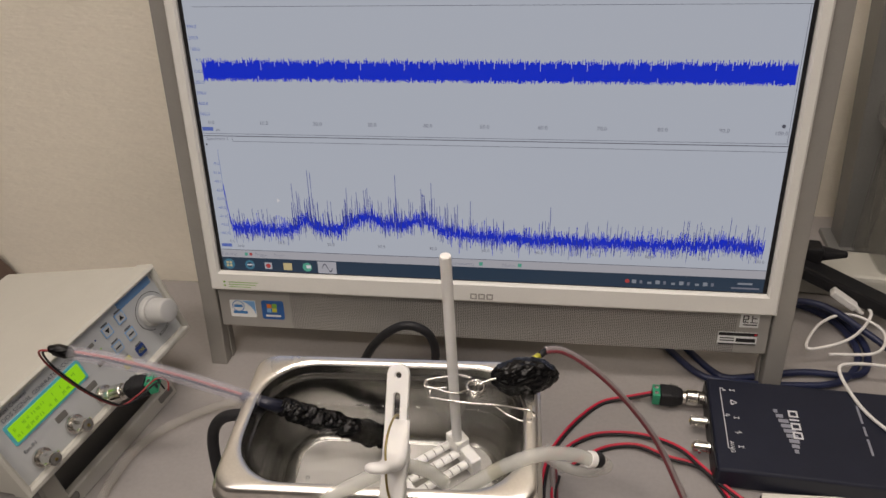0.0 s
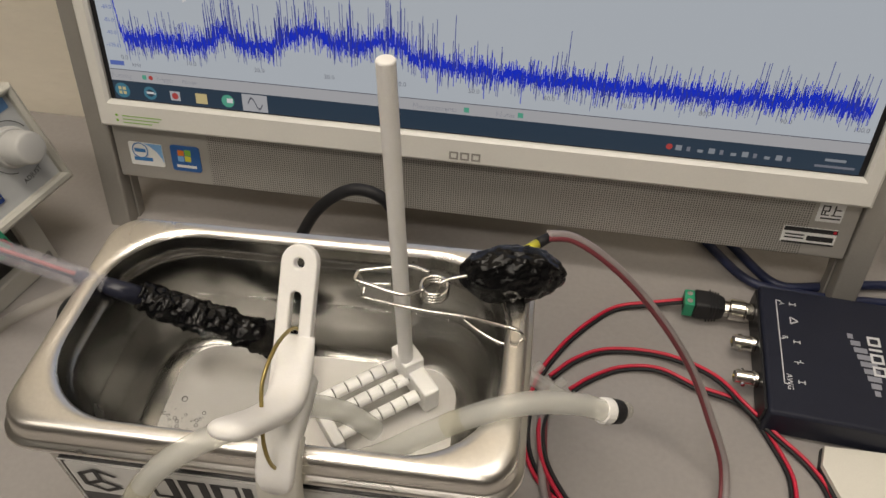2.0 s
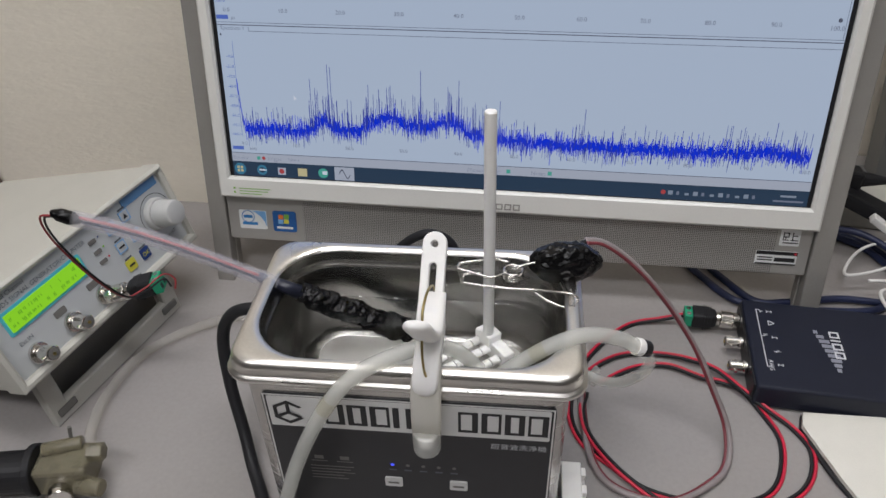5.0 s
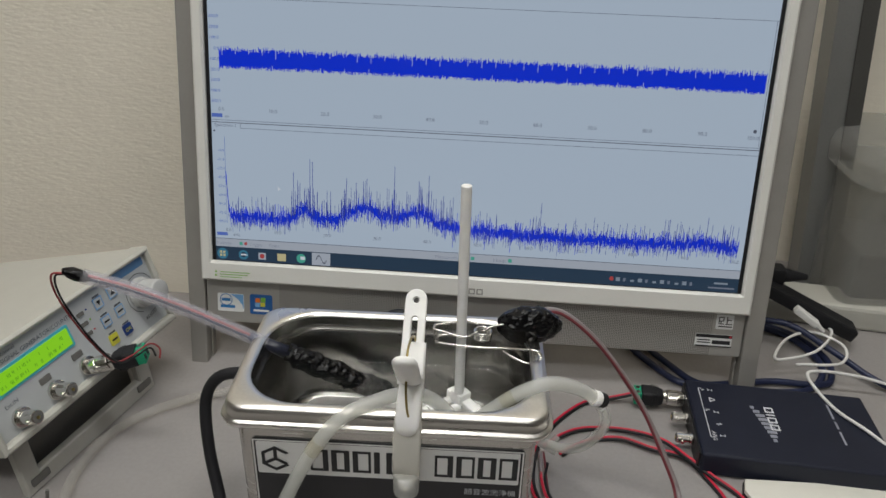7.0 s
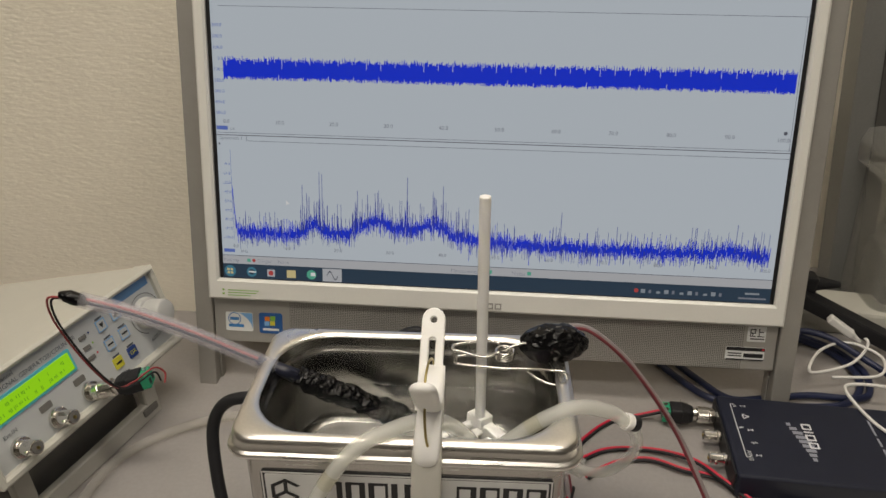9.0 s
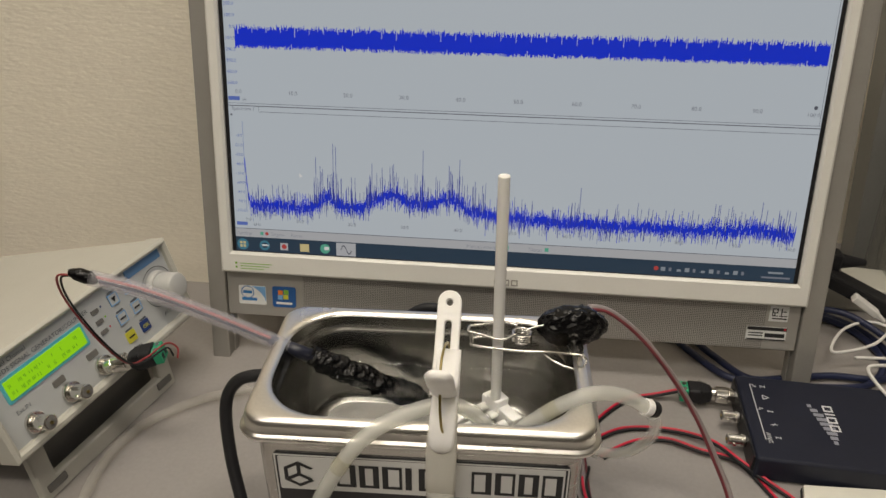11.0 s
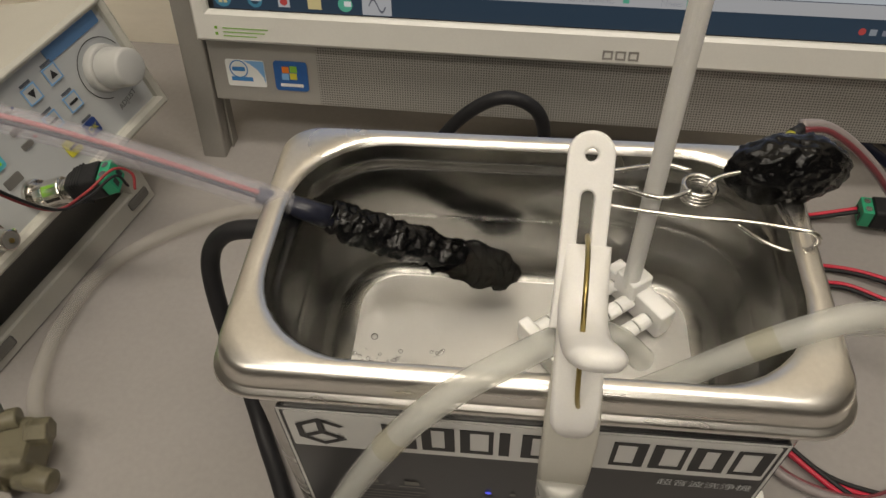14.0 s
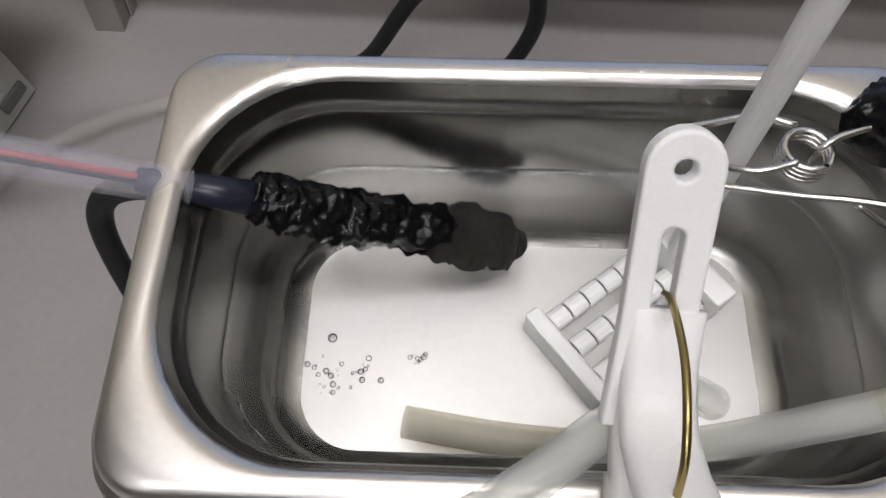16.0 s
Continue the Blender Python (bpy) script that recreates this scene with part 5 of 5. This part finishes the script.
def top_bar(x0, x1, y0, y1, bm=None):
    bm = bm or bmesh.new()
    bm.faces.new([bm.verts.new((x, y, TOPZ)) for x, y in ((x0, y0), (x1, y0), (x1, y1), (x0, y1))])
    return bm


def top_words(text, size, x, y, material, parent=scope):
    part("printed_words", words(text, size, Matrix.Translation((x, y, TOPZ)) @ pose(0, 0, 0, 0, 0, -90)), material, parent)


ink = top_bar(0.0090, 0.0096, -0.0255, 0.0350)
for y in (0.0350, 0.0060, -0.0255):
    top_bar(0.0090, 0.0120, y - 0.0003, y + 0.0003, ink)
for y, k in ((0.0335, 0), (0.0050, 0), (-0.0230, 0)):
    top_bar(0.0170, 0.0200, y - 0.0003, y + 0.0003, ink)
    top_bar(0.0166, 0.0172, y - 0.0012, y + 0.0012, ink)
    top_bar(0.0198, 0.0204, y - 0.0012, y + 0.0012, ink)
for y in (-0.0095,):
    top_bar(0.0158, 0.0208, y - 0.0003, y + 0.0003, ink)
    top_bar(0.0173, 0.0179, y - 0.0016, y + 0.0003, ink)
    top_bar(0.0188, 0.0194, y - 0.0003, y + 0.0016, ink)
tri = [(0.0163, 0.0182), (0.0163, 0.0232), (0.0205, 0.0207)]
for (x0, y0), (x1, y1) in zip(tri, tri[1:] + tri[:1]):
    d = (Vector((x1, y1)) - Vector((x0, y0))).normalized() * 0.0004
    ink.faces.new([ink.verts.new((x, y, TOPZ)) for x, y in ((x0 - d.y, y0 + d.x), (x0 + d.y, y0 - d.x), (x1 + d.y, y1 - d.x), (x1 - d.y, y1 + d.x))])
part("case_print", ink, SCOPEINK, scope, "fine silver symbols")
top_words("A", 0.0042, 0.0110, 0.0345, SCOPEINK)
top_words("B", 0.0042, 0.0110, 0.0085, SCOPEINK)
top_words("AWG", 0.0044, 0.0108, -0.0185, SCOPEINK)
logo = bmesh.new()
for k in range(9):
    a = k / 8
    top_bar(0.0470 + 0.0090 * a, 0.0500 + 0.0090 * a + 0.006 * math.sin(a * math.pi), 0.0180 - 0.0380 * a, 0.0145 - 0.0380 * a, logo)
part("logo_swoosh", logo, SCOPESHADE, scope, "grey swoosh mark")
y = 0.0180
for w0 in (0.0068, 0.0018, 0.0068, 0.0068):
    block = top_bar(0.0575, 0.0645, y - 0.0016, y)
    if w0 > 0.002:
        top_bar(0.0575, 0.0588, y - w0, y - 0.0016, block)
        top_bar(0.0632, 0.0645, y - w0, y - 0.0016, block)
        top_bar(0.0588, 0.0632, y - w0, y - w0 + 0.0016, block)
    for o in block.verts:
        o.co.z += 0.0001
    part("logo_block", block, SCOPEINK, scope)
    y -= w0 + 0.0019
bars = bmesh.new()
for y0, y1 in ((0.030, 0.012), (0.009, 0.000), (-0.003, -0.018)):
    top_bar(0.1093, 0.1110, y1, y0, bars)
part("series_bar", bars, SCOPESHADE, scope)
S = scope.matrix_basis
adapter(S @ Matrix.Translation((-0.0065, 0.0305, 0.0115)) @ pose(0, 0, 0, 0, 0, 180), "black BNC screw terminal adapter plugged into the oscilloscope")

# ---- cables on the desk ----
def twin(pts, label, r=0.0012, side=1):
    t = thing("twin_cable", pose(*pts[0]), label, "cable")
    line = spline(pts, 8)
    part("red_core", sweep(offset(line, side * r), r, 8), RED, t, "red core", smooth=True, world=True)
    part("black_core", sweep(offset(line, -side * r), r, 8), RUBBER, t, "black core", smooth=True, world=True)


Z = 0.0016
twin([(0.1425, 0.5720, 0.0105), (0.1260, 0.5715, 0.005), (0.1040, 0.5670, Z), (0.0860, 0.5500, Z), (0.0710, 0.5290, Z), (0.0600, 0.5050, Z), (0.0560, 0.4700, Z), (0.0640, 0.4460, Z), (0.0820, 0.4300, Z), (0.1050, 0.4130, Z), (0.1400, 0.4080, Z), (0.1700, 0.4140, Z), (0.1870, 0.4300, Z), (0.1950, 0.4610, Z), (0.1880, 0.4850, Z), (0.1740, 0.5060, 0.0035), (0.1490, 0.5080 + 0.006, 0.0035), (0.1280, 0.5230, 0.003), (0.1070, 0.5210, Z), (0.0900, 0.5110, Z), (0.0790, 0.5010, Z)],
     "red and black twin cable coiled on the desk beside the cleaner")
twin([(0.0670, 0.5080, 0.0018), (0.0800, 0.5220, 0.0020), (0.0970, 0.5320, 0.0020), (0.1200, 0.5350, 0.0022), (0.1410, 0.5310, 0.0040), (0.1600, 0.5200, 0.0065), (0.1740, 0.5040, 0.0065), (0.1890, 0.4895, 0.004), (0.2050, 0.4750, Z), (0.2130, 0.4560, Z), (0.2060, 0.4320, Z), (0.1880, 0.4150, Z), (0.1500, 0.3980, Z), (0.1200, 0.4010, Z), (0.0900, 0.4210, 0.0045), (0.0700, 0.4470, 0.0045), (0.0640, 0.4700, 0.0045), (0.0670, 0.4900, 0.0020)],
     "red and black twin cable in a wide loop on the desk", side=-1)


def cable(pts, r, material, label, name="cable", steps=8):
    ob = part(name, sweep(spline(pts, steps), r, 12), material, smooth=True)
    return tagged(ob, label, "cable")


cable([(-0.1235, 0.4440, 0.1005), (-0.1400, 0.4450, 0.1015), (-0.1600, 0.4450, 0.0960), (-0.1700, 0.4420, 0.0780), (-0.1670, 0.4300, 0.0480), (-0.1570, 0.4140, 0.0190), (-0.1480, 0.3980, 0.0060), (-0.1360, 0.3790, 0.0042), (-0.1220, 0.3540, 0.0042), (-0.1050, 0.3150, 0.0042), (-0.09, 0.26, 0.0042)],
      0.0040, RUBBER, "thick black power cable hanging from the cleaner onto the desk", "power_cable")
cable([(-0.1199, 0.5650, 0.0040), (-0.1044, 0.5640, 0.0200), (-0.0821, 0.5630, 0.0600), (-0.0584, 0.5625, 0.0800), (-0.0391, 0.5630, 0.0730), (-0.0339, 0.5630, 0.0480), (-0.0425, 0.5620, 0.0200), (-0.0597, 0.5560, 0.0042), (-0.0941, 0.5480, 0.0042)],
      0.0036, RUBBER, "black power cable standing in a loop in front of the monitor", "power_cable")
for dx in (0, 0.0165):
    cable([(0.1300 + dx, 0.7000, 0.0045), (0.1500 + dx, 0.6550, 0.0045), (0.1660 + dx, 0.6280, 0.0045), (0.1870 + dx, 0.6020, 0.0045), (0.2150 + dx, 0.5960 + dx * 0.5, 0.0045), (0.2550 + dx, 0.5960 + dx, 0.0045), (0.2950 + dx, 0.6020 + dx * 0.6, 0.0045), (0.3180 + dx * 0.5, 0.6250, 0.0045), (0.3230 + dx * 0.5, 0.6550, 0.0045), (0.3060 + dx * 0.5, 0.6900, 0.0045), (0.2600 + dx, 0.7150, 0.0045)],
          0.0030, BLUECABLE, "navy network cable curving on the desk behind the oscilloscope", "network_cable")
cable([(0.2650, 0.6900, 0.0200), (0.3000, 0.6750, 0.0260), (0.3350, 0.6500, 0.0150), (0.3700, 0.6150, 0.0060), (0.4300, 0.5700, 0.0045)], 0.0030, BLUECABLE, "navy network cable running off over the desk", "network_cable")
cable([(0.3280, 0.6830, 0.0260), (0.3380, 0.6700, 0.0240), (0.3150, 0.6420, 0.0200), (0.2820, 0.6280, 0.0180), (0.2770, 0.6350, 0.0170), (0.2950, 0.6600, 0.0200), (0.3200, 0.6680, 0.0240), (0.3420, 0.6500, 0.0220), (0.3300, 0.6250, 0.0200), (0.2920, 0.6230, 0.0170)], 0.0013, WHITECORD, "thin white cord in a loose coil beside the monitor", "charging_cable")
cable([(0.3700, 0.6080, 0.0120), (0.3400, 0.6100, 0.0180), (0.3060, 0.6080, 0.0220), (0.2920, 0.5980, 0.0225), (0.2980, 0.5580, 0.0228), (0.3160, 0.5280, 0.0228), (0.3400, 0.5000, 0.0150), (0.3700, 0.4700, 0.0030)], 0.0014, WHITECORD, "thin white cord lying across the oscilloscope", "charging_cable")
cable([(0.2110, 0.4740, 0.0020), (0.2160, 0.4530, 0.0018), (0.2240, 0.4310, 0.0018), (0.2400, 0.4000, 0.0018), (0.2700, 0.3500, 0.0018)], 0.0014, RUBBER, "thin black cord along the pad's edge", "black_cord")

pad = thing("desk_pad", pose(0.2090, 0.4865, 0.0), "cream rounded desk pad beside the oscilloscope", "desk pad")
base_ring = [(0.004, -0.0005), (0.20, 0.006), (0.26, -0.2), (0.075, -0.2), (0.016, -0.055), (0.001, -0.012)]
part("pad_top", loft([[(x, y, 0.0032) for x, y in base_ring], [(x * 0.998 + 0.0002, y * 0.998, 0.0060) for x, y in base_ring]]), PADWHITE, pad)
part("pad_base", loft([[(x - 0.0008, y, 0.0002) for x, y in base_ring], [(x - 0.0008, y, 0.0031) for x, y in base_ring]]), RUBBER, pad, "black underside")

# ---- things behind on the desk ----
adapter_box = thing("power_adapter", pose(0.3130, 0.690, 0.0400, 0, 24, -8), "black power adapter block leaning behind the monitor", "power adapter")
part("block", box(-0.056, 0.056, -0.012, 0.012, -0.0065, 0.0065, 0.003), BLACK, adapter_box)
plug2 = thing("power_plug", pose(0.2900, 0.705, 0.0640, 0, 4, 0), "black moulded power plug behind the monitor", "plug")
part("plug_body", box(-0.026, 0.006, -0.009, 0.009, -0.009, 0.008, 0.003), BLACK, plug2)
part("strain_relief", cyl((0.006, 0, -0.001), (0.028, 0, 0.0), 0.0070, 0.0030, 14, 0.0006), RUBBER, plug2)
strip_ = thing("power_strip", pose(0.350, 0.740, 0.0, 0, 0, -6), "white power strip on the desk behind the monitor", "power strip")
part("strip_body", box(-0.12, 0.10, -0.022, 0.022, 0.0, 0.026, 0.004), CREAM, strip_)
part("strip_side", box(-0.10, 0.08, -0.0224, -0.0221, 0.010, 0.020), CREAM, strip_)
conn = thing("white_connector", pose(0.3130, 0.672, 0.0370, 0, 32, -12), "white plug on a thin cord leaning on the adapter", "plug")
part("shell", box(-0.014, 0.012, -0.0045, 0.0045, -0.0032, 0.0036, 0.0015), WHITECORD, conn)
part("tail", cyl((0.012, 0, 0), (0.021, 0, -0.001), 0.0028, 0.0015, 12), WHITECORD, conn)
BX, BYY = 0.356, 0.715
crate = thing("storage_box", pose(BX, BYY, 0.0), "translucent plastic storage box standing at the desk's back", "storage box")


def crate_ring(g, z):
    return [(x + 0.13, y + 0.065, z) for x, y in rrect(0.130 + g, 0.065 + g, 0.018 + g, 6)]


part("tub", loft([crate_ring(-0.010, 0.001), crate_ring(-0.006, 0.004), crate_ring(0.0, 0.150), crate_ring(-0.002, 0.150), crate_ring(-0.008, 0.006)]), MILKY, crate, "cloudy clear tub", smooth=False)
part("lid", loft([crate_ring(0.004, 0.1505), crate_ring(0.010, 0.152), crate_ring(0.012, 0.172), crate_ring(0.006, 0.184), crate_ring(-0.008, 0.187)]), MILKY, crate, "cloudy clear lid", smooth=False)
part("contents", box(0.02, 0.24, 0.02, 0.11, 0.008, 0.075, 0.004), GREYDARK, crate, "dark things inside")
post = thing("steel_post", pose(0.370, 0.81, 0.0), "grey steel shelf post standing behind the desk's back edge", "post")
part("post_column", loft([[(-0.019, -0.015, 0), (0.019, -0.015, 0), (0.019, 0.015, 0), (-0.019, 0.015, 0)], [(-0.084, -0.015, 0.6), (-0.050, -0.015, 0.6), (-0.050, 0.015, 0.6), (-0.084, 0.015, 0.6)]]), POSTGREY, post)
part("post_groove", loft([[(0.004, -0.0175, 0.008), (0.0185, -0.0175, 0.008), (0.0185, -0.0155, 0.008), (0.004, -0.0155, 0.008)],
                          [(-0.065, -0.0175, 0.6), (-0.0505, -0.0175, 0.6), (-0.0505, -0.0155, 0.6), (-0.065, -0.0155, 0.6)]]), POSTDARK, post, "dark grey face strip")
part("post_foot", box(-0.03, 0.03, -0.02, 0.02, 0.0, 0.006, 0.001), POSTGREY, post)
bag = thing("leather_case", pose(-0.508, 0.694, 0.0), "low brown leather case lying against the wall", "case")
for name, g, z0, z1 in (("case_body", 0.0, 0.0, 0.026), ("case_flap", 0.0012, 0.0262, 0.033)):
    lean = 0.55
    rings = []
    for z in (z0, z1):
        k = -lean * z
        rings.append([(k + g, 0.0, z), (k - 0.036 + g, -0.052 - g, z), (k - 0.15, -0.060 - g, z), (k - 0.15, 0.0, z)])
    part(name, loft(rings), BROWN, bag)
bar = thing("wall_bar", pose(-0.513, 0.700, 0.1385), "short pale brass wall bar end", "bar")
part("bar_rod", cyl((-0.10, -0.012, 0), (0.030, -0.012, 0), 0.0060, 0.0060, 18, 0.0015), BARMAT, bar, smooth=False)
part("bar_bracket", box(-0.015, -0.005, -0.013, 0.0, -0.004, 0.004, 0.001), BARMAT, bar)
